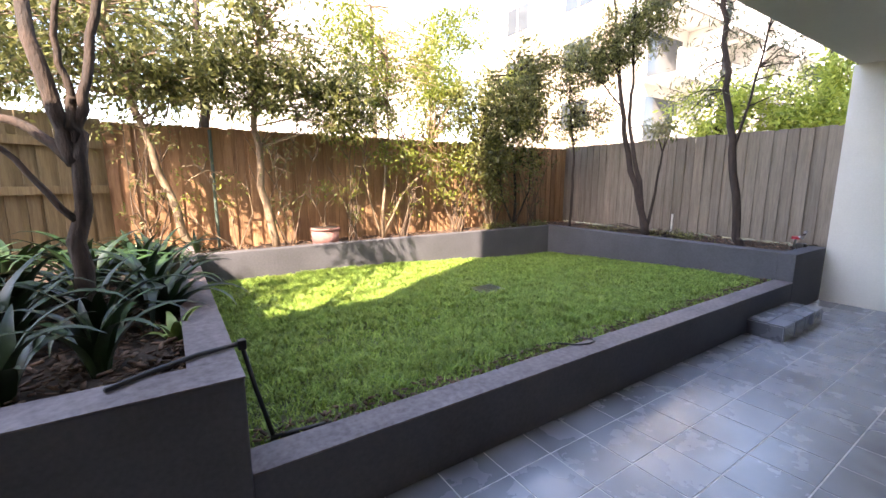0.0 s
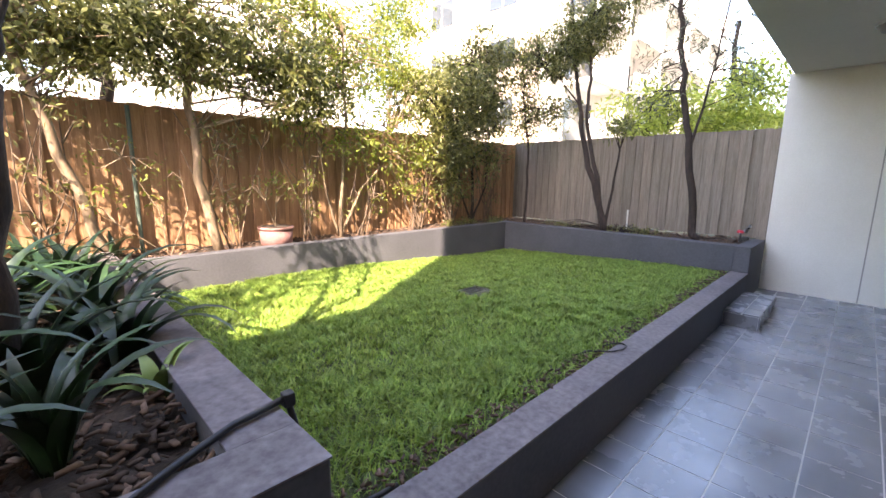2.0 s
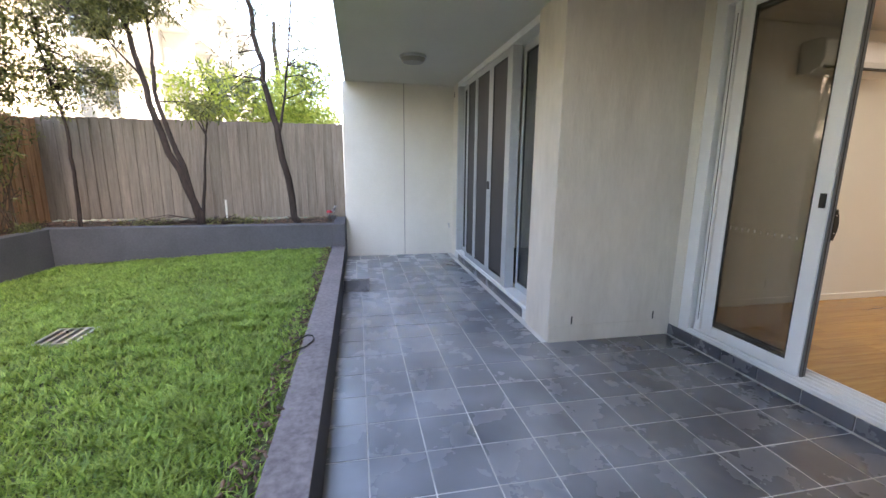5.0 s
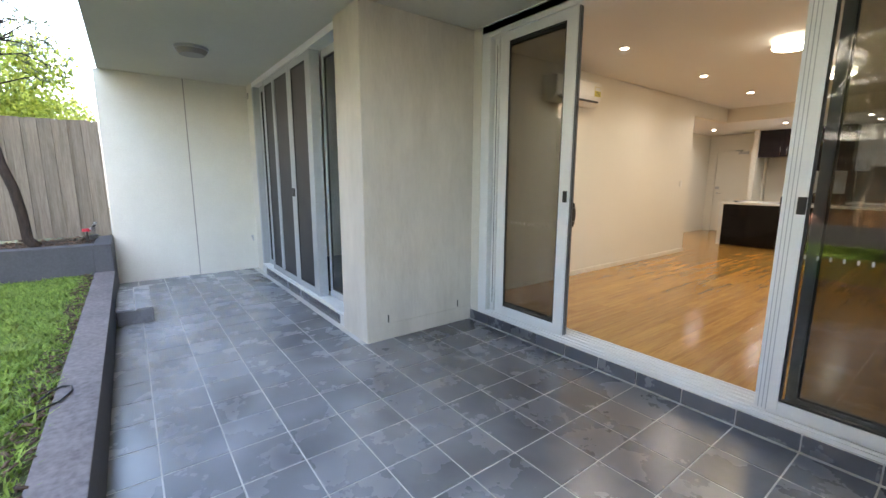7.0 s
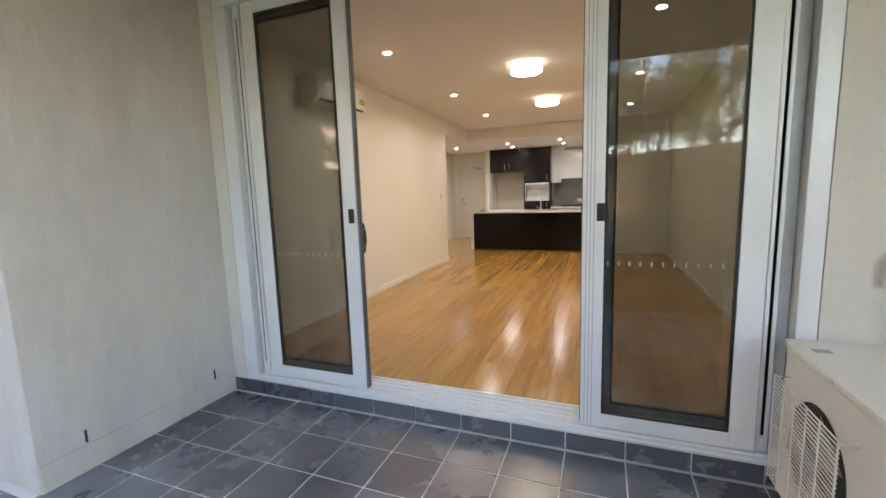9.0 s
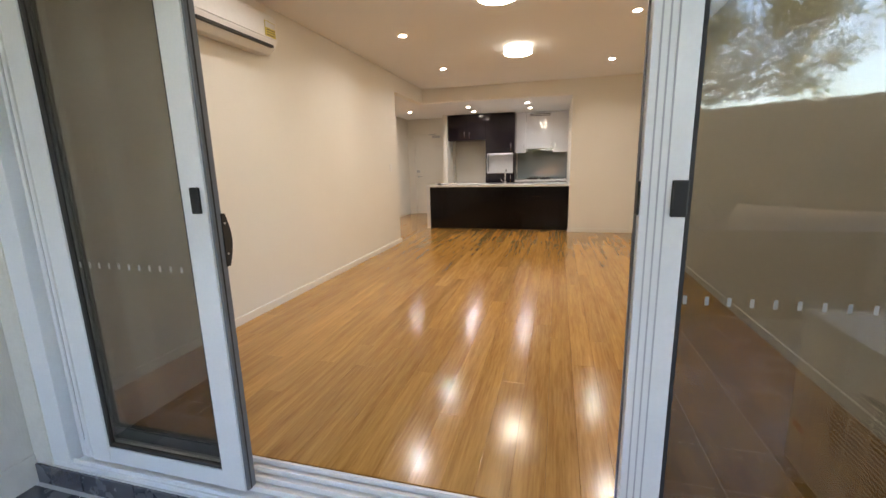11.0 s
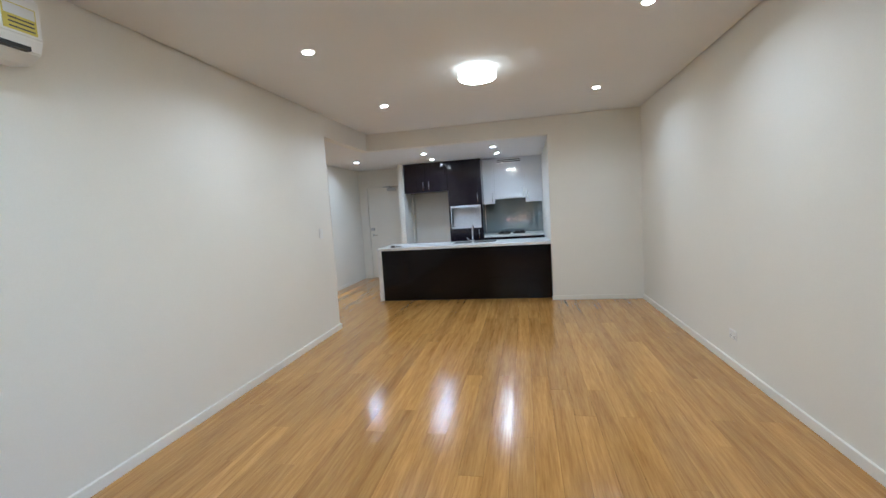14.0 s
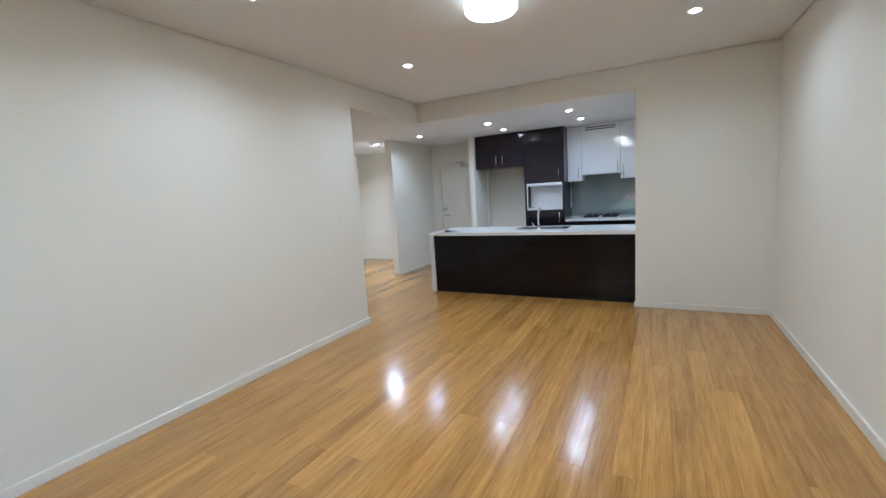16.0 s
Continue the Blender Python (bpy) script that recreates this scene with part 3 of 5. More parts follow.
sr = sash("sliding_sash", door, 0.10, 0.89, -0.822, DZ0, DZ1, 0.105, left=0.105)
part("latch", bm_box(2.258, 2.294, -0.8235, -0.812, 1.255, 1.345, 0.004), M_BLACK, sl, "black plastic latch")
part("latch", bm_box(0.784, 0.822, -0.8035, -0.792, 1.262, 1.352, 0.004), M_BLACK, sr, "black plastic latch")
part("strike", bm_box(0.8905, 0.897, -0.83, -0.806, 1.265, 1.35, 0.002), M_BLACK, sr, "black strike plate")
# grooves on the meeting stile
for x in (0.832, 0.850, 0.868):
    part("groove", bm_box(x, x + 0.004, -0.8038, -0.8025, DZ0 + 0.01, DZ1 - 0.01), plain("groove_shade", (0.40, 0.41, 0.43), 0.5), sr)
# dark back edges of the sashes, with pull handles
part("edge_seal", bm_box(2.230, 2.239, -0.872, -0.832, DZ0, DZ1), M_EDGE, sl, "dark grey edge seal")
part("edge_groove", bm_box(2.2285, 2.2298, -0.850, -0.844, DZ0, DZ1), M_GASKET, sl)
part("edge_seal", bm_box(0.8905, 0.896, -0.846, -0.836, DZ0, DZ1), M_EDGE, sr, "dark grey edge seal")
def pull_plate(x, y, z0, z1, bulge, thick):
    """A bowed black plate, straight on the sash side."""
    n = 14
    edge = [(y + 0.004, z0), (y + 0.004, z1)] + [(y - bulge * (0.35 + 0.65 * math.sin(math.pi * k / n)), z1 + (z0 - z1) * k / n) for k in range(n + 1)]
    bm = bmesh.new()
    a = [bm.verts.new((x, py, pz)) for py, pz in edge]
    f = bm.faces.new(a)
    ext = bmesh.ops.extrude_face_region(bm, geom=[f])
    bmesh.ops.translate(bm, vec=(thick, 0, 0), verts=[v for v in ext["geom"] if isinstance(v, bmesh.types.BMVert)])
    bmesh.ops.recalc_face_normals(bm, faces=bm.faces)
    return bm


for sash_ob, x, y, bulge in ((sl, 2.226, -0.872, 0.034), (sr, 0.884, -0.842, 0.011)):
    plate = part("pull_handle", pull_plate(x, y, 1.06 if sash_ob is sl else 1.095, 1.25 if sash_ob is sl else 1.23, bulge, 0.012), M_BLACK, sash_ob, "black bowed pull handle")
    for z in (1.105, 1.215):
        part("screw", bm_cyl(x - 0.001, y - 0.006, z - 0.002, z + 0.002, 0.004, 0.004, 8, axis="x"), M_STEEL, plate)
# dots on the glass
dots = bmesh.new()
for x0 in (2.40, 0.26):
    for i in range(11):
        bm_box(x0 + i * 0.05, x0 + i * 0.05 + 0.009, -0.8386 if x0 > 2 else -0.8186, -0.8380 if x0 > 2 else -0.8180, 1.034, 1.057, bm=dots)
part("safety_dots", dots, plain("frosted_dot", (0.27, 0.28, 0.27), 0.7), door, "pale safety dots on the glass")
# tiled upstand below the door
up = structure("upstand_door", bm_box(X_OPEN, 3.37, -0.86, -0.795, -0.05, 0.104), M_GROUT, "pale grout upstand below the sliding door", "trim")
upw = structure("upstand_window", bm_box(3.86, 6.99, 0.2, 0.374, -0.05, 0.10), M_GROUT, "pale grout upstand below the bedroom window", "trim")

win = thing("window_1", (5.4, 0.3, 0.10), "wide grey aluminium sliding window with dark fly screens", "window", kind="structure")
WZ0, WZ1 = 0.13, 2.74
part("window_sill", bm_box(3.86, 6.99, 0.16, 0.36, 0.10, WZ0, 0.003), M_ALU, win)
part("head", bm_box(3.86, 6.99, 0.16, 0.36, WZ1, 2.808, 0.003), M_ALU, win)
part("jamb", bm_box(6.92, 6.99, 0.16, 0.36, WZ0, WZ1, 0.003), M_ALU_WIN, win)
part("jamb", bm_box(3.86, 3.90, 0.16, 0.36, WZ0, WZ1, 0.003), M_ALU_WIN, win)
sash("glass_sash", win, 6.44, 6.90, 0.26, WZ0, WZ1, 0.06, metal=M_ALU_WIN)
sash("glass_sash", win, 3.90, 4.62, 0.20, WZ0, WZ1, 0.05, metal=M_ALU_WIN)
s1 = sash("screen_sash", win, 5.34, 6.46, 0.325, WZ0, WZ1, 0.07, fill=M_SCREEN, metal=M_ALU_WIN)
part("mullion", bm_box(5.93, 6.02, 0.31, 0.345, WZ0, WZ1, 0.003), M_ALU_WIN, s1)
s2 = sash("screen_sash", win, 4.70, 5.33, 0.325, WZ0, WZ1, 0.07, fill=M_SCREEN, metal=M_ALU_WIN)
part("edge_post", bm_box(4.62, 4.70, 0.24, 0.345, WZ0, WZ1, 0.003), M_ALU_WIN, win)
for z in (1.22,):
    part("latch", bm_box(5.29, 5.325, 0.343, 0.355, z, z + 0.1, 0.004), M_BLACK, s2, "black plastic latch")
    part("latch", bm_box(5.345, 5.38, 0.343, 0.355, z, z + 0.1, 0.004), M_BLACK, s1, "black plastic latch")
# the closed bedroom behind it
br = bm_box(3.86, 6.99, -2.2, -2.1, 0.0, 2.8)
structure("wall_bedroom_back", br, M_WALL, "white painted bedroom wall behind the window", "wall")
structure("wall_bedroom_side", bm_box(6.99, 7.1, -2.2, 0.10, 0, 2.8), M_WALL, "white painted bedroom side wall", "wall")
structure("wall_bedroom_near", bm_box(3.76, 3.858, -2.2, -0.80, 0, 2.8), M_WALL, "white painted bedroom wall by the pier", "wall")
structure("floor_bedroom", bm_box(3.86, 6.99, -2.1, 0.16, 0.0, 0.12), surf("dark_carpet", (0.05, 0.055, 0.06), (0.09, 0.09, 0.10), 0.95, fine=200), "dark grey bedroom carpet", "floor")
structure("ceiling_bedroom", bm_box(3.86, 6.99, -2.1, 0.16, 2.76, 2.8), M_CEIL, "white bedroom ceiling", "ceiling")

# ---- lamps ----
LAMP_MESHES = {}


def downlight(x, y, z, watts, colour=DOWNLIGHT_RGB):
    t = thing("downlight", (x, y, z), "small round white recessed ceiling downlight, lit", "downlight", "ceiling downlights")
    rim = bm_cyl(x, y, z - 0.006, z + 0.0, 0.05, 0.054, 28)
    part("rim", rim, M_TRIM, t)
    part("lens", bm_cyl(x, y, z - 0.0085, z - 0.0062, 0.036, 0.036, 24), M_LED, t, "glowing lens")
    lamp = new("downlight_glow", bpy.data.lights.new("downlight_glow", "AREA"))
    lamp.data.shape, lamp.data.size, lamp.data.energy, lamp.data.color, lamp.data.spread = "DISK", 0.075, watts, colour, radians(150)
    lamp.matrix_basis = pose(x, y, z - 0.012)


for x in (2.78, 0.40):
    for y in (-2.37, -4.33, -6.06 if x > 1 else -6.30):
        downlight(x, y, CEIL, DOWNLIGHT_W)
for x, y in ((2.9, -8.43), (1.70, -8.30), (2.93, -9.22), (1.69, -9.14), (4.27, -8.74)):
    downlight(x, y, CEIL_LOW, DOWNLIGHT_W * 0.8, COOL_RGB)
# the second is an unseen extra lamp that brightens the side room
for x, y in ((5.36, -9.0), (6.2, -7.6)):
    downlight(x, y, CEIL_LOW, DOWNLIGHT_W * 3.0)


def oyster(x, y):
    t = thing("ceiling_light", (x, y, CEIL), "round glowing white oyster ceiling light", "ceiling light", "oyster lights")
    part("base", bm_cyl(x, y, CEIL - 0.02, CEIL, 0.14, 0.14, 40), M_TRIM, t)
    part("side_ring", bm_cyl(x, y, CEIL - 0.082, CEIL - 0.02, 0.170, 0.172, 48), M_OYSTER_SIDE, t, "softly glowing opal side", True)
    part("diffuser", bm_cyl(x, y, CEIL - 0.094, CEIL - 0.0825, 0.158, 0.168, 48), M_OYSTER, t, "glowing opal diffuser", True)


oyster(1.60, -3.35)
oyster(1.60, -5.19)
sf = thing("soffit_light", (5.6, 1.26, SOFFIT), "round grey soffit light, unlit", "ceiling light")
part("base", bm_cyl(5.6, 1.26, SOFFIT - 0.03, SOFFIT, 0.165, 0.165, 40), M_STEEL, sf)
part("diffuser", bm_cyl(5.6, 1.26, SOFFIT - 0.075, SOFFIT - 0.03, 0.12, 0.155, 40), surf("dull_lens", (0.20, 0.19, 0.17), (0.28, 0.26, 0.24), 0.4), sf, "dull dusty lens")

# ---- air conditioners ----
ac = thing("air_conditioner", (3.62, -2.52, 2.34), "white wall-mounted split air conditioner with a yellow label", "air conditioner")
prof = [(3.618, 2.36), (3.618, 2.64), (3.43, 2.64), (3.405, 2.615), (3.400, 2.44), (3.425, 2.385), (3.49, 2.345)]
b = bmesh.new()
ends = [[b.verts.new((x, y, z)) for x, z in prof] for y in (-2.08, -2.96)]
for i in range(len(prof)):
    j = (i + 1) % len(prof)
    b.faces.new((ends[0][i], ends[0][j], ends[1][j], ends[1][i]))
b.faces.new(ends[0][::-1]); b.faces.new(ends[1])
bmesh.ops.recalc_face_normals(b, faces=b.faces)
bmesh.ops.bevel(b, geom=b.edges[:], offset=0.006, segments=2, affect="EDGES")
part("body", b, M_ACWHITE, ac)
part("outlet_slot", bm_box(3.398, 3.44, -2.90, -2.12, 2.384, 2.402), M_BLACK, ac, "dark air outlet slot").rotation_euler = (0, 0, 0)
part("front_panel", bm_box(3.394, 3.401, -2.95, -2.09, 2.445, 2.61, 0.003), M_ACWHITE, ac)
lab = part("energy_label", bm_box(3.391, 3.3935, -2.93, -2.80, 2.455, 2.57), plain("yellow_label", (0.62, 0.52, 0.10), 0.5), ac, "yellow and white energy label")
part("label_band", bm_box(3.3895, 3.3908, -2.925, -2.805, 2.52, 2.565), plain("label_white", (0.7, 0.7, 0.7), 0.5), lab)
for z in (2.465, 2.485, 2.503):
    part("label_bar", bm_box(3.3895, 3.3908, -2.92, -2.82, z, z + 0.006), plain("label_ink", (0.08, 0.08, 0.08), 0.6), lab)

out = thing("condenser_unit", (-0.1, -0.32, 0.0), "ivory metal outdoor air conditioner unit with a wire fan guard", "air conditioner")
AX0, AX1, AY0, AY1, AZ0, AZ1 = -0.29, 0.035, -0.715, 0.09, 0.04, 0.755
part("body", bm_box(AX0, AX1, AY0, AY1, AZ0, AZ1 - 0.03, 0.008), M_ACOUT, out)
part("lid", bm_box(AX0 - 0.008, AX1 + 0.010, AY0 - 0.008, AY1 + 0.008, AZ1 - 0.032, AZ1, 0.006), M_ACOUT, out, "lipped ivory top cover")
part("fan_recess", bm_cyl(AX1 - 0.001, -0.40, 0.38 - 0.002, 0.38 + 0.006, 0.215, 0.215, 40, axis="x"), plain("fan_shade", (0.045, 0.043, 0.04), 0.8), out, "dark round fan opening")
fan = bmesh.new()
for k in range(3):
    a0 = radians(120 * k + 15)
    vs = [fan.verts.new((AX1 + 0.007 + dz, -0.40 + r * math.cos(a0 + da), 0.38 + r * math.sin(a0 + da))) for r, da, dz in ((0.04, 0.0, 0.0), (0.22, 0.1, 0.002), (0.22, 1.1, 0.008), (0.04, 1.3, 0.006))]
    fan.faces.new(vs)
bm_cyl(AX1 + 0.008, -0.40, 0.375, 0.385, 0.05, 0.05, 20, bm=fan, axis="x")
part("fan", fan, plain("fan_grey", (0.24, 0.23, 0.21), 0.6), out, "dark grey fan at rest")
gx = AX1 + 0.05
guard = part("fan_guard", bm_box(AX1, gx, -0.662, -0.658, 0.14, 0.144), M_ACOUT, out, "ivory wire guard")
for i in range(28):
    z = 0.14 + i * 0.0172
    part("wire", bm_box(gx - 0.0022, gx + 0.0022, -0.66, -0.14, z, z + 0.004), M_ACOUT, guard)
for y in (-0.66, -0.56, -0.46, -0.36, -0.26, -0.14):
    part("upright", bm_box(gx + 0.0022, gx + 0.007, y - 0.0025, y + 0.0025, 0.135, 0.61), M_ACOUT, guard)
for y in (-0.66, -0.14):
    for z in (0.37, 0.60):
        part("hook", bm_box(AX1, gx, y - 0.002, y + 0.002, z, z + 0.004), M_ACOUT, guard)
for y in (AY0 + 0.1, AY1 - 0.12):
    part("foot", bm_box(AX0 - 0.03, AX1 + 0.03, y - 0.02, y + 0.02, 0.0, 0.042, 0.003), M_STEEL, out)
for y, z in ((-0.70, 0.74), (-0.31, 0.74), (0.07, 0.74)):
    part("screw", bm_cyl(AX1 + 0.0105, y, z - 0.0015, z + 0.0015, 0.005, 0.005, 10, axis="x"), M_STEEL, out)
part("badge", bm_box(-0.06, 0.0, -0.60, -0.56, AZ1 + 0.0002, AZ1 + 0.001), plain("badge_grey", (0.35, 0.35, 0.34), 0.5), out, "small grey plate")
part("maker_mark", bm_box(AX1 + 0.0005, AX1 + 0.002, -0.06, 0.05, 0.22, 0.25), plain("faded_red", (0.45, 0.12, 0.13), 0.5), out, "faded red mark")
iso = thing("isolator_switch", (-0.33, -0.795, 1.0), "small white isolator switch box on the wall", "switch")
part("box", bm_box(-0.40, -0.29, -0.795, -0.745, 0.98, 1.13, 0.008), M_ACWHITE, iso)
part("conduit", bm_cyl(-0.345, -0.77, 0.70, 0.98, 0.012, 0.012, 12), M_ACWHITE, iso)
part("conduit_clip", bm_box(-0.365, -0.325, -0.795, -0.755, 0.86, 0.875), M_STEEL, iso)

# ---- kitchen ----
KF, KB = -9.70, -10.33
isl = thing("kitchen_island", (2.25, -8.1, FLOOR_IN), "dark veneer kitchen island below a white stone top", "kitchen island")
part("front_panel", bm_box(2.10, 3.56, -7.775, -7.755, FLOOR_IN + 0.01, 0.955, 0.002), M_ISLAND, isl)
part("front_panel", bm_box(0.872, 2.096, -7.775, -7.755, FLOOR_IN + 0.01, 0.955, 0.002), M_ISLAND, isl)
part("carcass", bm_box(0.872, 3.56, -8.55, -7.777, FLOOR_IN + 0.0, 0.952), M_ISLAND, isl)
part("kick", bm_box(0.872, 3.56, -7.776, -7.762, FLOOR_IN, FLOOR_IN + 0.009), M_BLACK, isl)
part("end_panel", bm_box(3.565, 3.63, -8.58, -7.745, FLOOR_IN, 0.952, 0.003), M_STONE, isl, "white stone end panel")
solid("worktop", bm_box(0.87, 3.635, -8.58, -7.74, 0.953, 0.993, 0.003), M_STONE, "white stone worktop on the kitchen island", "worktop")
sink = thing("sink", (2.05, -8.25, 0.993), "steel kitchen sink set into the white worktop", "sink")
rim = bm_box(1.70, 2.45, -8.46, -8.44, 0.9932, 0.998)
bm_box(1.70, 2.45, -8.06, -8.04, 0.9932, 0.998, bm=rim)
bm_box(1.70, 1.72, -8.44, -8.06, 0.9932, 0.998, bm=rim)
bm_box(2.43, 2.45, -8.44, -8.06, 0.9932, 0.998, bm=rim)
part("rim", rim, M_STEEL, sink)
part("bowl", bm_box(1.72, 2.43, -8.44, -8.06, 0.9935, 0.9945), plain("sink_shade", (0.15, 0.15, 0.16), 0.25, 0.9), sink)
tap = thing("tap", (2.08, -8.02, 0.993), "chrome gooseneck kitchen tap on the island", "tap")
part("spout", bm_tube([(2.08, -8.02, 0.993), (2.08, -8.02, 1.20), (2.08, -8.04, 1.25), (2.08, -8.09, 1.275), (2.08, -8.15, 1.27), (2.08, -8.19, 1.235)], 0.011, 10), M_CHROME, tap, "", True)
part("body", bm_cyl(2.08, -8.02, 0.993, 1.05, 0.024, 0.022, 20), M_CHROME, tap, "", True)
part("lever", bm_tube([(2.10, -8.02, 1.03), (2.15, -8.02, 1.055), (2.17, -8.02, 1.09)], 0.006, 8), M_CHROME, tap, "", True)
keys = thing("keys", (3.45, -7.95, 0.993), "bunch of dark keys and a tag on the worktop", "keys")
part("key_tag", bm_box(3.34, 3.40, -7.99, -7.95, 0.9932, 1.003, 0.003), M_BLACK, keys)
part("key_ring", bm_tube([(3.42 + 0.03 * math.cos(a), -7.96 + 0.03 * math.sin(a), 0.999) for a in (0, 0.8, 1.6, 2.4, 3.2, 4.0, 4.8, 5.6)], 0.003, 6), M_STEEL, keys)
part("key", bm_box(3.45, 3.52, -7.96, -7.945, 0.9935, 0.9975, 0.001), M_STEEL, keys)
part("case", bm_box(3.36, 3.43, -7.90, -7.86, 0.9932, 1.025, 0.008), M_BLACK, keys)
part("strap", bm_tube([(3.36, -7.88, 1.0), (3.30, -7.87, 1.01), (3.25, -7.89, 1.0)], 0.005, 6), M_BLACK, keys)


def cupboard(name, x0, x1, yf, yb, z0, z1, doors, material, label, handles=(), group="kitchen units"):
    c = thing(name, ((x0 + x1) / 2, (yf + yb) / 2, z0), label, "cabinet", group)
    part("body", bm_box(x0 + 0.001, x1 - 0.001, yb, yf - 0.02, z0, z1), material, c)
    edges = [x0 + (x1 - x0) * i / doors for i in range(doors + 1)]
    for i in range(doors):
        d = part("door", bm_box(edges[i] + 0.002, edges[i + 1] - 0.002, yf - 0.0195, yf, z0 + 0.002, z1 - 0.002, 0.002), material, c)
        for hx, hz0, hz1 in handles:
            if edges[i] < hx < edges[i + 1]:
                h = bm_cyl(hx, yf + 0.028, hz0, hz1, 0.006, 0.006, 10)
                for zz in (hz0 + 0.02, hz1 - 0.02):
                    bm_box(hx - 0.004, hx + 0.004, yf + 0.0005, yf + 0.027, zz - 0.004, zz + 0.004, bm=h)
                part("handle", h, M_CHROME, d, "chrome bar handle", True)
    return c


cupboard("fridge_overhead_cabinet", 2.75, 3.66, KF, KB + 0.002, 1.945, CEIL_LOW - 0.003, 2, M_DARKCAB, "dark gloss overhead cabinet above the fridge space", ((3.25, 1.98, 2.16), (3.13, 1.98, 2.16)))
tall = cupboard("tall_cabinet", 2.06, 2.749, KF, KB + 0.002, 1.63, CEIL_LOW - 0.003, 1, M_DARKCAB, "dark gloss tall cabinet above the microwave niche", ((2.15, 1.68, 1.86),))
base_t = cupboard("oven_tower_base", 2.06, 2.749, KF, KB + 0.002, FLOOR_IN, 1.165, 1, M_DARKCAB, "dark gloss cabinet below the microwave niche", ((2.15, 0.95, 1.13),))
niche = thing("microwave_niche", (2.4, -10.0, 1.165), "white open microwave niche with a pale frame", "niche")
part("back", bm_box(2.10, 2.71, KB + 0.1, KB + 0.12, 1.20, 1.60), M_WHITECAB, niche)
for x0, x1, z0, z1 in ((2.062, 2.10, 1.166, 1.629), (2.71, 2.747, 1.166, 1.629), (2.10, 2.71, 1.166, 1.20), (2.10, 2.71, 1.60, 1.629)):
    part("frame", bm_box(x0, x1, KB + 0.1, KF - 0.002, z0, z1, 0.002), M_DARKCAB if x0 < 2.08 or x0 > 2.7 else M_WHITECAB, niche)
part("lining", bm_box(2.1005, 2.7095, KF - 0.02, KF + 0.004, 1.2005, 1.212), M_WHITECAB, niche)
part("lining", bm_box(2.1005, 2.7095, KF - 0.02, KF + 0.004, 1.588, 1.5995), M_WHITECAB, niche)
part("lining", bm_box(2.1005, 2.112, KF - 0.02, KF + 0.004, 1.212, 1.588), M_WHITECAB, niche)
part("lining", bm_box(2.698, 2.7095, KF - 0.02, KF + 0.004, 1.212, 1.588), M_WHITECAB, niche)
part("panel", bm_box(2.112, 2.698, KF - 0.20, KF - 0.19, 1.212, 1.588), M_STONE, niche)
solid("splashback", bm_box(0.868, 2.058, KB + 0.001, KB + 0.012, 1.0, 1.75), M_SPLASH, "grey-green glass splashback behind the cooktop", "splashback")
cupboard("base_cabinet", 0.868, 2.058, KF - 0.02, KB + 0.002, FLOOR_IN, 0.955, 2, M_DARKCAB, "dark gloss base cabinet below the cooktop")
solid("cooking_worktop", bm_box(0.868, 2.058, KB + 0.013, KF + 0.005, 0.956, 0.996, 0.003), M_STONE, "white stone worktop below the splashback", "worktop")
cook = thing("cooktop", (1.5, -10.0, 0.996), "black gas cooktop with iron trivets", "cooktop")
part("plate", bm_box(1.22, 1.80, -10.24, -9.78, 0.9963, 1.004, 0.003), M_STEEL, cook)
for x in (1.36, 1.66):
    for y in (-10.12, -9.90):
        part("burner", bm_cyl(x, y, 1.004, 1.02, 0.045, 0.04, 20), M_BLACK, cook)
    tv = bmesh.new()
    for dx in (-0.10, 0.0, 0.10):
        bm_box(x + dx - 0.004, x + dx + 0.004, -10.22, -9.80, 1.03, 1.042, bm=tv)
    for y in (-10.22, -10.01, -9.81):
        bm_box(x - 0.12, x + 0.12, y, y + 0.01, 1.0045, 1.038, bm=tv)
    part("trivet", tv, M_BLACK, cook, "black iron trivet")
UF = -9.98
cupboard("wall_cabinet", 1.825, 2.058, UF, KB + 0.002, 1.625, CEIL_LOW - 0.003, 1, M_WHITECAB, "white gloss wall cabinet beside the rangehood", ((1.87, 1.66, 1.85),))
hood = cupboard("rangehood_cabinet", 1.21, 1.824, UF, KB + 0.002, 1.725, CEIL_LOW - 0.003, 1, M_WHITECAB, "white gloss rangehood cabinet with vent slots", ((1.25, 1.75, 1.93),))
part("hood_underside", bm_box(1.22, 1.815, UF - 0.3, UF - 0.02, 1.718, 1.7245), M_STEEL, hood)
for z in (2.49, 2.455):
    part("vent_slot", bm_box(1.28, 1.75, UF + 0.0003, UF + 0.002, z, z + 0.016), M_BLACK, hood, "dark vent slot")
cupboard("wall_cabinet", 0.868, 1.209, UF, KB + 0.002, 1.625, CEIL_LOW - 0.003, 1, M_WHITECAB, "white gloss wall cabinet at the kitchen corner", ((1.16, 1.66, 1.85),))
for y, z in ((-8.9, 1.42), (-9.3, 1.25)):
    po = thing("power_point", (0.866, y, z), "white power point on the kitchen wall", "power point", "power points")
    part("plate", bm_box(0.866, 0.874, y - 0.058, y + 0.058, z, z + 0.075, 0.003), M_ACWHITE, po)
    part("rocker", bm_box(0.874, 0.877, y - 0.02, y + 0.02, z + 0.045, z + 0.062, 0.001), M_TRIM, po)

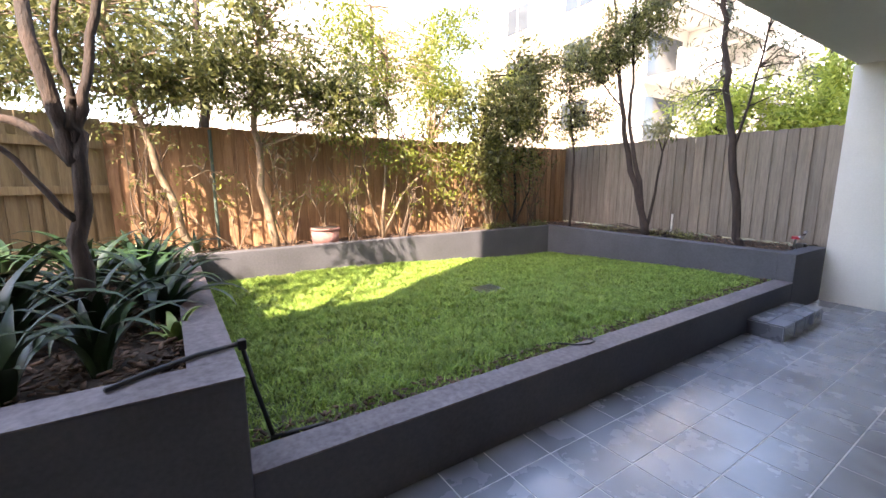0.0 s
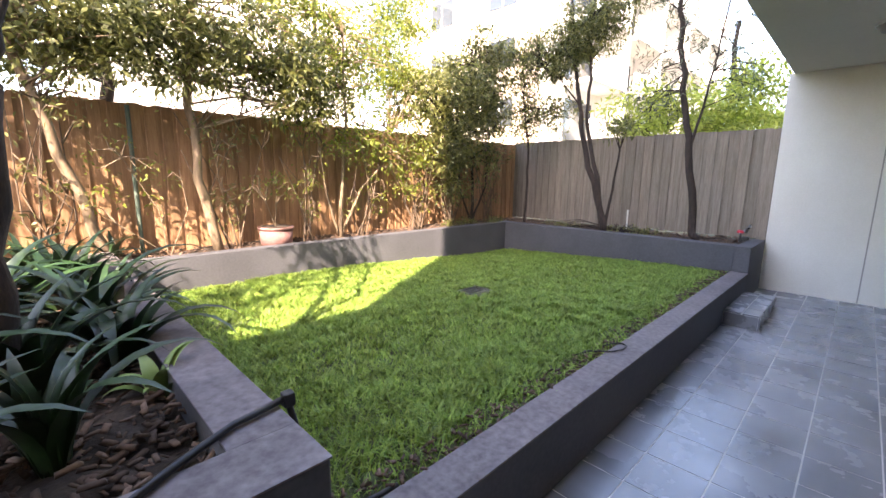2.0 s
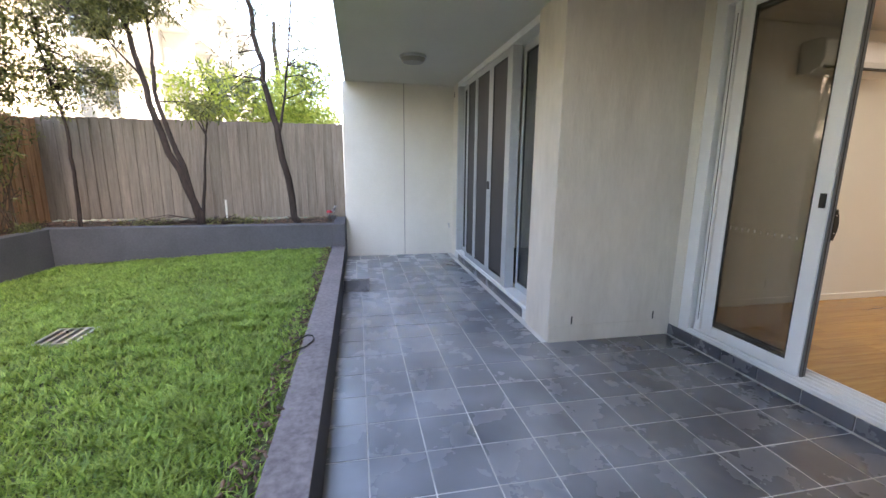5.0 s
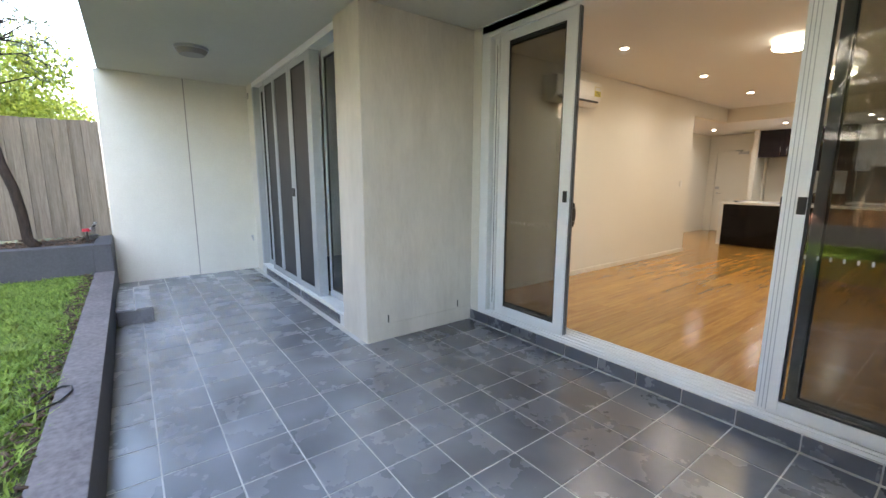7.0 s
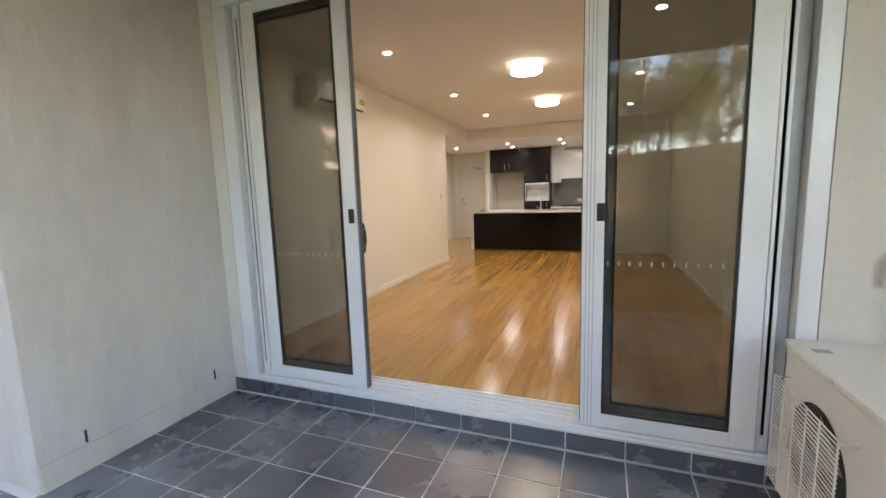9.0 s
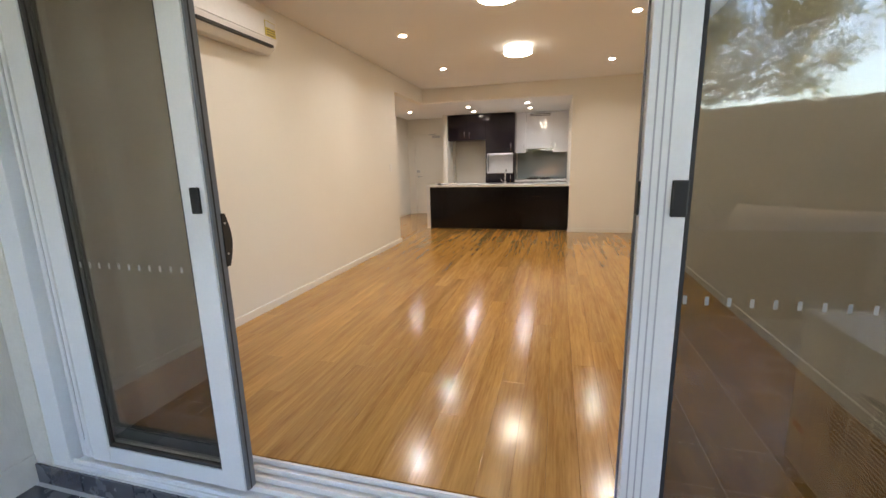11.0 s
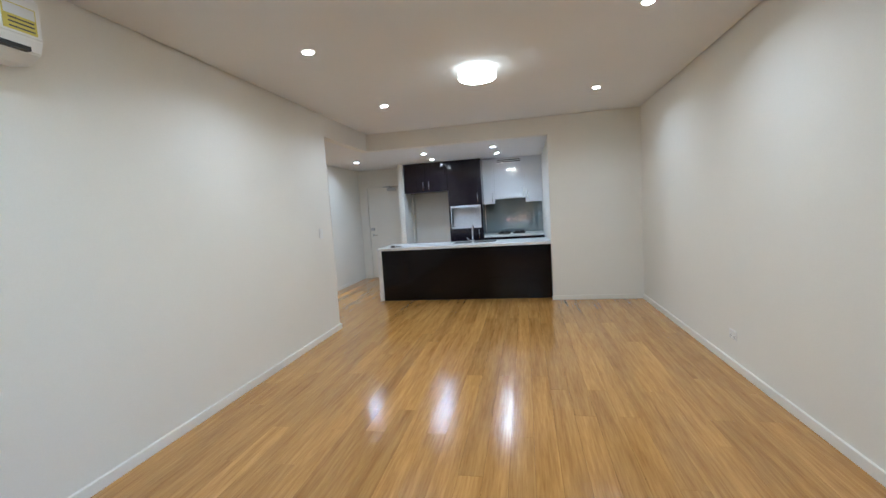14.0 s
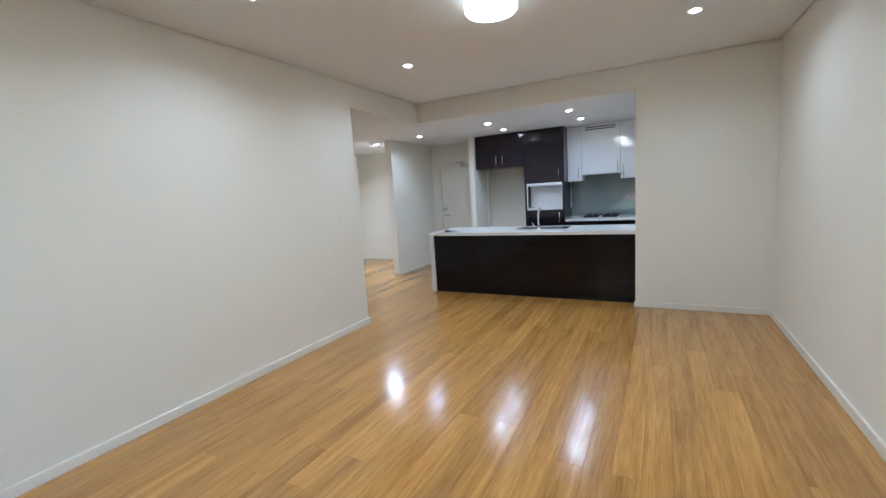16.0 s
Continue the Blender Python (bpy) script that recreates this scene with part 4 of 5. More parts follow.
# entry door
structure("wall_corridor", bm_box(3.5, 5.1, -10.50, -10.455, 0.0, 2.6), M_WALL, "plain wall closing the corridor behind the entry door", "wall")
structure("wall_corridor_side", bm_box(3.62, 4.98, -10.454, -10.33, -0.02, F0 + 0.02), M_UNDER, "dark threshold below the entry door", "floor")
ed = thing("door_2", (4.31, -10.24, FLOOR_IN), "white painted flush entry door, closed", "door", kind="structure")
leaf = part("leaf", bm_box(3.95, 4.67, -10.26, -10.22, FLOOR_IN + 0.008, 2.145, 0.003), M_TRIM, ed)
fr = bm_box(3.90, 3.945, -10.27, -10.19, FLOOR_IN, 2.19, 0.003)
bm_box(4.675, 4.72, -10.27, -10.19, FLOOR_IN, 2.19, 0.003, bm=fr)
bm_box(3.945, 4.675, -10.27, -10.19, 2.15, 2.19, 0.003, bm=fr)
part("door_frame", fr, M_TRIM, ed)
part("lock", bm_box(4.56, 4.645, -10.219, -10.185, 1.20, 1.265, 0.006), M_STEEL, leaf, "steel deadlock")
part("rose", bm_cyl(4.60, -10.2185, 1.095, 1.105, 0.026, 0.026, 20, axis="y"), M_STEEL, leaf)
part("lever", bm_tube([(4.60, -10.219, 1.10), (4.60, -10.17, 1.10), (4.58, -10.16, 1.10), (4.48, -10.16, 1.10)], 0.009, 8), M_CHROME, leaf, "chrome lever handle", True)
part("closer", bm_box(4.0, 4.2, -10.219, -10.16, 2.06, 2.12, 0.006), M_STEEL, ed, "steel door closer")
part("closer_arm", bm_tube([(4.08, -10.15, 2.13), (4.25, -10.05, 2.14), (4.12, -10.18, 2.16)], 0.008, 6), M_STEEL, ed)


def socket(x, y, z, face, label):
    so = thing("power_point", (x, y, z), label, "power point", "power points")
    s = 1 if face > 0 else -1
    part("plate", bm_box(min(x, x + s * 0.009), max(x, x + s * 0.009), y - 0.058, y + 0.058, z - 0.037, z + 0.037, 0.003), M_ACWHITE, so)
    xo = x + s * 0.009
    for dy in (-0.032, 0.032):
        part("rocker", bm_box(min(xo, xo + s * 0.003), max(xo, xo + s * 0.003), y + dy - 0.01, y + dy + 0.01, z + 0.012, z + 0.028, 0.001), M_TRIM, so)
        for k, (a, b) in enumerate(((-0.010, 0.0), (0.004, 0.0), (-0.003, -0.014))):
            part("slot", bm_box(min(xo, xo + s * 0.0006), max(xo, xo + s * 0.0006), y + dy + a, y + dy + a + 0.004, z - 0.018 + b, z - 0.006 + b), M_BLACK, so)


socket(X_E, -2.165, 0.342, -1, "white double power point low on the living room wall")
socket(X_E, -1.706, 0.329, -1, "white double power and aerial plate low on the wall")
socket(X_W, -5.0, 0.40, 1, "white double power point on the side wall")
sw = thing("light_switch", (X_E, -5.88, 1.37), "white light switch plate near the wall end", "switch")
part("plate", bm_box(X_E - 0.009, X_E, -5.918, -5.842, 1.31, 1.425, 0.003), M_ACWHITE, sw)
for z in (1.335, 1.375):
    part("rocker", bm_box(X_E - 0.013, X_E - 0.0092, -5.89, -5.87, z, z + 0.02, 0.001), M_TRIM, sw)

# ---- terrace things ----
step = thing("step", (5.75, 2.0, 0), "low slate-tiled step against the garden wall", "step")
part("core", bm_box(5.205, 6.245, 1.868, 2.163, -0.004, 0.142), M_GROUT, step)
for i in range(4):
    x0 = 5.20 + i * 0.2625
    for y0, y1 in ((1.86, 2.005), (2.012, 2.163)):
        part("tile", bm_box(x0 + 0.003, x0 + 0.258, y0 + 0.002, y1 - 0.002, 0.1425, 0.155, 0.002), M_TILE, step)
    part("tile", bm_box(x0 + 0.003, x0 + 0.258, 1.857, 1.8675, 0.003, 0.1415, 0.002), M_TILE, step)
part("tile", bm_box(5.195, 5.2045, 1.87, 2.16, 0.003, 0.1415, 0.002), M_TILE, step)
part("tile", bm_box(6.2455, 6.255, 1.87, 2.16, 0.003, 0.1415, 0.002), M_TILE, step)
gt = thing("garden_tap", (7.305, 0.42, 0.5), "small brass tap on the terrace wall", "tap")
part("spout", bm_tube([(7.305, 0.42, 0.50), (7.30, 0.42, 0.50), (7.27, 0.42, 0.485), (7.265, 0.42, 0.455)], 0.011, 8), M_STEEL, gt, "", True)
part("knob", bm_cyl(7.305, 0.42, 0.51, 0.54, 0.018, 0.018, 12), M_STEEL, gt)
vt = thing("wall_vent", (7.17, 0.36, 2.62), "small dark weep vent in the wall", "vent")
part("frame", bm_box(7.15, 7.28, 0.36, 0.366, 2.60, 2.72, 0.002), M_RENDER, vt)
for z in (2.62, 2.65, 2.68):
    part("slot", bm_box(7.17, 7.26, 0.3662, 0.3675, z, z + 0.016), M_BLACK, vt)
for y in (0.18, -0.62):
    wh = thing("weep_vent", (3.37, y, 0.20), "small black weep vent in the pier render", "vent", "weep vents")
    part("slot", bm_box(3.366, 3.371, y - 0.006, y + 0.006, 0.155, 0.225), M_BLACK, wh)
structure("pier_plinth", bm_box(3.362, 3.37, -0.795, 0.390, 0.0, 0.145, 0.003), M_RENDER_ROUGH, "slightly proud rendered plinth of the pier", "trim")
bits = bmesh.new()
rb = random.Random(5)
for i in range(20):
    x, y = rb.uniform(0.4, 6.8), rb.uniform(-0.7, 2.1)
    if x > 3.3 and y < 0.45:
        continue
    r = rb.uniform(0.004, 0.009)
    a = rb.uniform(0, 6.28)
    vs = [bits.verts.new((x + r * k * math.cos(a + q), y + r * k * math.sin(a + q), 0.0015 + rb.uniform(0, 0.004))) for q, k in ((0, 1.6), (1.6, 0.5), (3.1, 1.6), (4.7, 0.5))]
    bits.faces.new(vs)
solid("leaf_litter", bits, surf("dry_litter", (0.14, 0.10, 0.06), (0.35, 0.30, 0.18), 0.9, island=0.5), "few dry leaves scattered on the terrace tiles", "leaf litter", kind="stuff")


# ---- garden things ----
grate = thing("drain_grate", (3.34, 3.92, lawn_z(3.34, 3.92)), "square galvanised drain grate in the lawn", "drain grate")
gz = lawn_z(3.34, 3.92) + 0.012
for i in range(5):
    y = 3.80 + i * 0.058
    part("bar", bm_box(3.21, 3.47, y, y + 0.022, gz, gz + 0.018, 0.002), M_STEEL, grate)
part("frame", bm_box(3.195, 3.21, 3.79, 4.06, gz - 0.01, gz + 0.020, 0.002), M_STEEL, grate)
part("frame", bm_box(3.47, 3.485, 3.79, 4.06, gz - 0.01, gz + 0.020, 0.002), M_STEEL, grate)
part("pit", bm_box(3.21, 3.47, 3.80, 4.05, gz - 0.02, gz - 0.012), M_BLACK, grate)

poly = plain("black_irrigation_pipe", (0.012, 0.012, 0.013), 0.45)
pp = thing("irrigation_pipe", (0.72, 2.42, 0.70), "black irrigation pipe bent over the bed wall", "pipe")
part("riser", bm_tube([(0.29, 2.25, 0.800), (0.43, 2.34, 0.800), (0.57, 2.41, 0.801), (0.735, 2.445, 0.803)], 0.0105, 8), poly, pp, "", True)
part("elbow", bm_box(0.722, 0.756, 2.428, 2.464, 0.775, 0.819, 0.006), poly, pp)
part("drop", bm_tube([(0.741, 2.446, 0.78), (0.78, 2.43, 0.58), (0.83, 2.40, 0.36)], 0.0105, 8), poly, pp, "", True)
part("foot_joint", bm_tube([(0.82, 2.40, 0.345), (0.95, 2.375, 0.352), (1.09, 2.36, 0.352)], 0.012, 8), poly, pp, "", True)
hs = thing("irrigation_hose_end", (2.9, 2.33, 0.362), "thin black hose loop lying over the low wall", "hose")
part("loop", bm_tube([(2.62, 2.47, 0.35), (2.70, 2.42, 0.372), (2.80, 2.31, 0.372), (2.90, 2.275, 0.370), (2.975, 2.285, 0.370), (2.99, 2.32, 0.370), (2.95, 2.36, 0.37), (2.88, 2.40, 0.36)], 0.005, 6), poly, hs, "", True)
post = thing("garden_light", (6.9, 3.875, 0.63), "short ribbed white garden spike in the planter", "garden light")
part("stem", bm_cyl(6.9, 3.875, 0.60, 0.99, 0.012, 0.012, 12), M_ACOUT, post)
for i in range(6):
    z = 0.86 + i * 0.03
    part("rib", bm_cyl(6.9, 3.875, z - 0.03, z - 0.02, 0.018, 0.018, 12), M_ACOUT, post)
va = thing("hose_tap", (7.1, 2.42, 0.66), "red-handled brass garden tap on a black riser", "tap")
part("riser", bm_tube([(7.1, 2.42, 0.60), (7.1, 2.42, 0.76), (7.1, 2.38, 0.80), (7.1, 2.34, 0.78)], 0.014, 8), M_STEEL, va, "", True)
part("knob", bm_cyl(7.1, 2.42, 0.765, 0.80, 0.045, 0.036, 14), plain("red_plastic", (0.55, 0.03, 0.05), 0.4), va, "red knob")
part("valve_body", bm_box(7.05, 7.15, 2.31, 2.40, 0.66, 0.72, 0.01), M_BLACK, va)
part("outlet", bm_tube([(7.1, 2.36, 0.80), (7.1, 2.33, 0.85), (7.08, 2.32, 0.87)], 0.018, 8), M_STEEL, va, "", True)

pot = thing("plant_pot", (2.29, 6.14, 0.64), "round pink terracotta pot on the planter soil", "pot")
pb = bm_cyl(2.29, 6.14, 0.62, 0.83, 0.17, 0.19, 32)
part("pot_body", pb, M_POT, pot, "", True)
part("pot_rim", bm_cyl(2.29, 6.14, 0.83, 0.86, 0.20, 0.20, 32), M_POT, pot, "", True)
part("pot_soil", bm_cyl(2.29, 6.14, 0.86, 0.864, 0.17, 0.17, 24), M_SOIL, pot)


# palings
def fence(name, a, b, z0, z1, material, label, grey_seed, lap=True, rails_front=False):
    a, b = Vector((*a, 0)), Vector((*b, 0))
    d = (b - a).normalized()
    n = Vector((-d.y, d.x, 0))
    f = thing(name, (a.x, a.y, z0), label, "fence", kind="structure")
    length, w = (b - a).length, 0.1
    r = random.Random(grey_seed)
    bm = bm_box(-w / 2, w / 2, -0.008, 0.008, 0, z1 - z0, 0.002)
    me = mesh_of("paling", bm, material)
    bm = bm_box(-w / 2 * 0.96, w / 2 * 0.96, -0.008, 0.008, 0, z1 - z0, 0.002)
    me2 = mesh_of("paling", bm, material)
    pitch = 0.145 if lap else 0.092
    count = int(length / pitch) + 1
    turn = Matrix.Rotation(math.atan2(d.y, d.x), 4, "Z")
    for i in range(count):
        for layer in ((0, 1) if lap else (0,)):
            p = a + d * (i * pitch + layer * pitch / 2 + r.uniform(-0.006, 0.006)) + n * (0.018 * layer)
            m = Matrix.Translation((p.x, p.y, z0 + r.uniform(-0.012, 0.008))) @ turn @ pose(0, 0, 0, r.uniform(-0.4, 0.4), r.uniform(-0.5, 0.5), r.uniform(-1.5, 1.5))
            piece("paling", me if layer == 0 else me2, f, m)
    mid = (a + b) / 2
    for z in ((z0 + 0.25, z0 + 0.85, z1 - 0.28)):
        rb_ = bm_box(-length / 2, length / 2, -0.02, 0.02, -0.04, 0.04, 0.003)
        off = n * (0.045 if not rails_front else -0.032)
        bmesh.ops.transform(rb_, matrix=Matrix.Translation((mid.x + off.x, mid.y + off.y, z)) @ turn, verts=rb_.verts)
        part("rail", rb_, material, f)
    return f


fence("fence_back", (-0.10, 6.46), (7.56, 6.50), 0.55, 2.13, M_PALING, "brown lapped timber paling fence behind the back planter", 3)
f2 = fence("fence_side", (7.525, 6.46), (7.525, 2.19), 0.66, 2.17, M_PALING_GREY, "weathered grey-brown timber paling fence beside the side planter", 4)
fence("fence_west", (-0.04, 6.445), (-3.0, 4.4), 0.55, 2.15, M_PALING_TAN, "sunlit timber paling fence with rails on the garden side", 5, lap=True, rails_front=False)
structure("fence_post", bm_box(7.50, 7.545, 2.135, 2.18, 0.60, 2.17), M_STEEL, "galvanised post at the end of the paling fence", "post")
fwire = structure("fence_conduit", bm_cyl(1.02, 6.40, 0.62, 2.1, 0.02, 0.02, 10), surf("green_conduit", (0.06, 0.09, 0.07), (0.10, 0.13, 0.10), 0.6), "dark green upright pipe against the fence", "pipe")

# ---- plants ----
rt = np.random.RandomState(11)


def leaf_cloud(centres, radii, per, length, width, droop, rng, flat=0.6):
    """Small pointed leaves in clumps: arrays of vertices and quads."""
    n = len(centres) * per
    c = np.repeat(centres, per, axis=0)
    rad = np.repeat(radii, per, axis=0)[:, None]
    off = rng.normal(size=(n, 3))
    off /= np.linalg.norm(off, axis=1)[:, None] + 1e-9
    off *= rng.rand(n, 1) ** 0.55 * rad
    off[:, 2] *= 0.85
    base = c + off
    d = off / (np.linalg.norm(off, axis=1)[:, None] + 1e-9) * 0.7 + rng.normal(size=(n, 3)) * 0.7
    d[:, 2] -= droop
    d /= np.linalg.norm(d, axis=1)[:, None] + 1e-9
    up = rng.normal(size=(n, 3)) * flat
    up[:, 2] += 1.0
    side = np.cross(d, up)
    side /= np.linalg.norm(side, axis=1)[:, None] + 1e-9
    L = (length * (0.6 + 0.8 * rng.rand(n)))[:, None]
    W = (width * (0.7 + 0.6 * rng.rand(n)))[:, None]
    nrm = np.cross(side, d)
    v = np.stack([base, base + d * L * 0.5 + side * W * 0.5 + nrm * W * 0.15, base + d * L - nrm * L * 0.08, base + d * L * 0.5 - side * W * 0.5 + nrm * W * 0.15], axis=1)
    return v.reshape(-1, 3), np.arange(4 * n).reshape(-1, 4)


def tree(name, label, stems, crowns, leaf_mat, bark, leaf=(0.07, 0.024), per=34, droop=0.3, seed=1, category="tree", clump=0.16, group=""):
    """stems: (points, r0, r1); crowns: (x, y, z, rx, ry, rz, clumps)."""
    rng = np.random.RandomState(seed)
    base = Vector(stems[0][0][0])
    t = thing(name, base, label, category, group)
    trunk = bmesh.new()
    tips = []
    for points, r0, r1 in stems:
        pts = [Vector(p) for p in points]
        fine = []
        for a, b in zip(pts, pts[1:]):
            for k in range(4):
                q = a.lerp(b, k / 4)
                w = 0.0 if (a is pts[0] and k == 0) else r0 * 0.45
                fine.append(q + Vector(rng.uniform(-w, w, 3)))
        fine.append(pts[-1])
        radii = [r0 + (r1 - r0) * (i / (len(fine) - 1)) ** 0.8 for i in range(len(fine))]
        bm_tube(fine, radii, 9, bm=trunk)
        tips += fine[len(fine) // 3:]
    part("trunk", trunk, bark, t, "", True)
    cs, rs = [], []
    for x, y, z, rx, ry, rz, clumps in crowns:
        for _ in range(clumps):
            p = rng.normal(size=3)
            p /= np.linalg.norm(p)
            p *= rng.rand() ** 0.45
            cs.append((x + rx * p[0], y + ry * p[1], z + rz * p[2]))
            rs.append(clump * rng.uniform(0.6, 1.35))
    cs, rs = np.array(cs), np.array(rs)
    twigs = bmesh.new()
    tip_a = np.array([tuple(v) for v in tips])
    for i, c in enumerate(cs):
        if i % 2:
            continue
        dist = np.linalg.norm(tip_a - c, axis=1)
        s = Vector(tip_a[int(np.argmin(dist + 0.3 * rng.rand(len(dist))))])
        e = Vector(c)
        if (e - s).length > 1.6:
            continue
        m = s.lerp(e, 0.5) + Vector(rng.uniform(-0.06, 0.06, 3)) + Vector((0, 0, 0.05))
        bm_tube([s, m, e], [0.011, 0.007, 0.003], 4, bm=twigs)
    if len(twigs.faces):
        tagged(part("twig_frame", twigs, bark, t), kind="stuff")
    v, f = leaf_cloud(cs, rs, per, leaf[0], leaf[1], droop, rng)
    me = from_arrays("crown", v - np.array(base), f, leaf_mat)
    ob = new("crown", me)
    ob.parent = t
    tagged(ob, kind="stuff")
    return t


# trees in the raised bed and the planters
tree("tree", "dark forked tree in the raised bed with pale peeling limbs and added unseen upper crowns",
     [([(0.140, 3.200, 0.62), (0.150, 3.220, 1.20), (0.185, 3.245, 1.72), (0.192, 3.25, 1.90)], 0.052, 0.022), ([(0.17, 3.235, 1.58), (0.0, 3.33, 1.74), (-0.2, 3.46, 1.86), (-0.6, 3.7, 1.98)], 0.028, 0.014), ([(0.185, 3.245, 1.68), (0.250, 3.250, 1.98), (0.330, 3.250, 2.40), (0.280, 3.600, 3.20), (-0.120, 4.100, 4.30)], 0.027, 0.014),
      ([(0.190, 3.250, 1.86), (0.150, 3.250, 2.10), (0.185, 3.250, 2.35), (0.200, 3.400, 2.90)], 0.019, 0.010), ([(0.175, 3.238, 1.58), (0.120, 3.250, 1.80), (0.040, 3.270, 2.15), (-0.020, 3.600, 3.00), (-0.520, 4.300, 4.40)], 0.043, 0.02),
      ([(0.150, 3.210, 1.30), (-0.050, 3.250, 1.60), (-0.350, 3.300, 1.95)], 0.018, 0.009), ([(0.280, 3.600, 3.20), (0.680, 4.200, 3.90), (1.180, 4.800, 4.50)], 0.015, 0.008), ([(0.310, 3.250, 2.36), (0.430, 3.250, 2.42), (0.570, 3.250, 2.52)], 0.013, 0.006)],
     # the last four crowns are unseen, added to dapple the fence and shade the trunk
     [(0.5, 4.2, 3.0, 0.5, 0.6, 0.35, 18), (-0.4, 3.9, 2.7, 0.5, 0.5, 0.5, 22), (-0.4, 4.6, 4.6, 1.5, 0.9, 0.7, 90), (-1.6, 5.0, 3.9, 1.1, 0.9, 0.8, 64), (-1.7, 3.4, 3.3, 0.9, 0.7, 0.5, 40), (1.2, 4.9, 4.5, 1.0, 0.6, 0.5, 46)], M_LEAF_OLIVE, M_BARK, seed=21, clump=0.17, leaf=(0.09, 0.032), per=26)
tree("tree", "leaning pale trunk against the fence with olive foliage",
     [([(0.72, 6.12, 0.6), (0.55, 6.1, 1.33), (0.28, 6.1, 2.37), (0.1, 6.15, 3.2)], 0.05, 0.03), ([(1.66, 6.12, 0.6), (1.52, 6.12, 1.42), (1.5, 6.25, 2.4), (1.7, 6.4, 3.4)], 0.055, 0.03)],
     [(0.5, 6.1, 2.9, 1.0, 0.5, 0.8, 66), (1.7, 6.0, 2.9, 1.0, 0.5, 0.85, 84), (1.2, 5.95, 2.6, 1.0, 0.3, 0.3, 50), (2.5, 5.95, 2.55, 0.5, 0.35, 0.6, 55), (-0.6, 6.2, 2.8, 0.8, 0.5, 0.8, 70), (0.9, 5.9, 2.6, 1.3, 0.25, 0.3, 50), (2.6, 5.95, 2.45, 0.8, 0.25, 0.35, 40), (1.0, 6.0, 3.9, 1.6, 0.5, 0.5, 60)],
     M_LEAF_OLIVE, M_BARK_PALE, seed=22, per=30, leaf=(0.085, 0.032))
tree("tree", "pale multi-stemmed shrub with thin lime foliage by the fence",
     [([(3.15, 6.15, 0.6), (3.2, 6.15, 1.46), (3.3, 6.2, 2.2), (3.35, 6.3, 3.6)], 0.03, 0.012), ([(3.15, 6.15, 0.66), (3.49, 6.15, 1.26), (3.87, 6.15, 1.66), (4.0, 6.15, 2.1)], 0.024, 0.01),
      ([(3.13, 6.15, 0.68), (2.95, 6.1, 1.2), (2.85, 6.1, 1.9)], 0.02, 0.008)],
     [(3.25, 6.3, 3.0, 0.45, 0.3, 0.85, 95), (4.2, 6.25, 2.8, 0.5, 0.3, 0.7, 90), (3.6, 6.1, 1.95, 0.6, 0.25, 0.45, 26), (4.25, 6.1, 1.7, 0.45, 0.25, 0.45, 20)], M_LEAF_LIME, M_BARK_PALE, seed=23, per=26)
tree("tree", "dense olive shrub tree in the back planter corner",
     [([(5.75, 6.12, 0.6), (5.8, 6.15, 1.4), (5.7, 6.15, 2.2), (5.75, 6.2, 3.3)], 0.03, 0.012), ([(5.75, 6.12, 0.66), (5.45, 6.1, 1.2), (5.3, 6.1, 2.0)], 0.022, 0.008), ([(5.77, 6.12, 0.7), (6.1, 6.12, 1.3), (6.2, 6.15, 2.2)], 0.022, 0.008)],
     [(5.3, 6.0, 2.6, 0.7, 0.4, 0.8, 120), (6.0, 6.0, 2.75, 0.65, 0.4, 0.75, 105), (5.0, 5.95, 1.85, 0.6, 0.3, 0.35, 46), (6.0, 6.1, 3.5, 0.5, 0.3, 0.5, 46), (5.2, 6.0, 1.35, 0.6, 0.25, 0.35, 16), (4.6, 6.05, 2.5, 0.5, 0.3, 0.6, 50), (6.0, 6.0, 1.75, 0.4, 0.25, 0.3, 12)], M_LEAF_OLIVE, M_BARK, seed=24, per=30, leaf=(0.085, 0.03))
tree("tree", "slender tree in the planter corner",
     [([(6.8, 5.72, 0.58), (6.8, 5.7, 1.2), (6.8, 5.7, 1.95), (6.8, 5.86, 2.92), (6.8, 5.9, 3.6)], 0.028, 0.012)],
     [(6.85, 5.8, 2.7, 0.4, 0.4, 0.6, 70), (6.8, 5.9, 3.5, 0.5, 0.4, 0.45, 60), (6.9, 5.3, 2.6, 0.4, 0.4, 0.4, 36)], M_LEAF_OLIVE, M_BARK, seed=25, per=30)
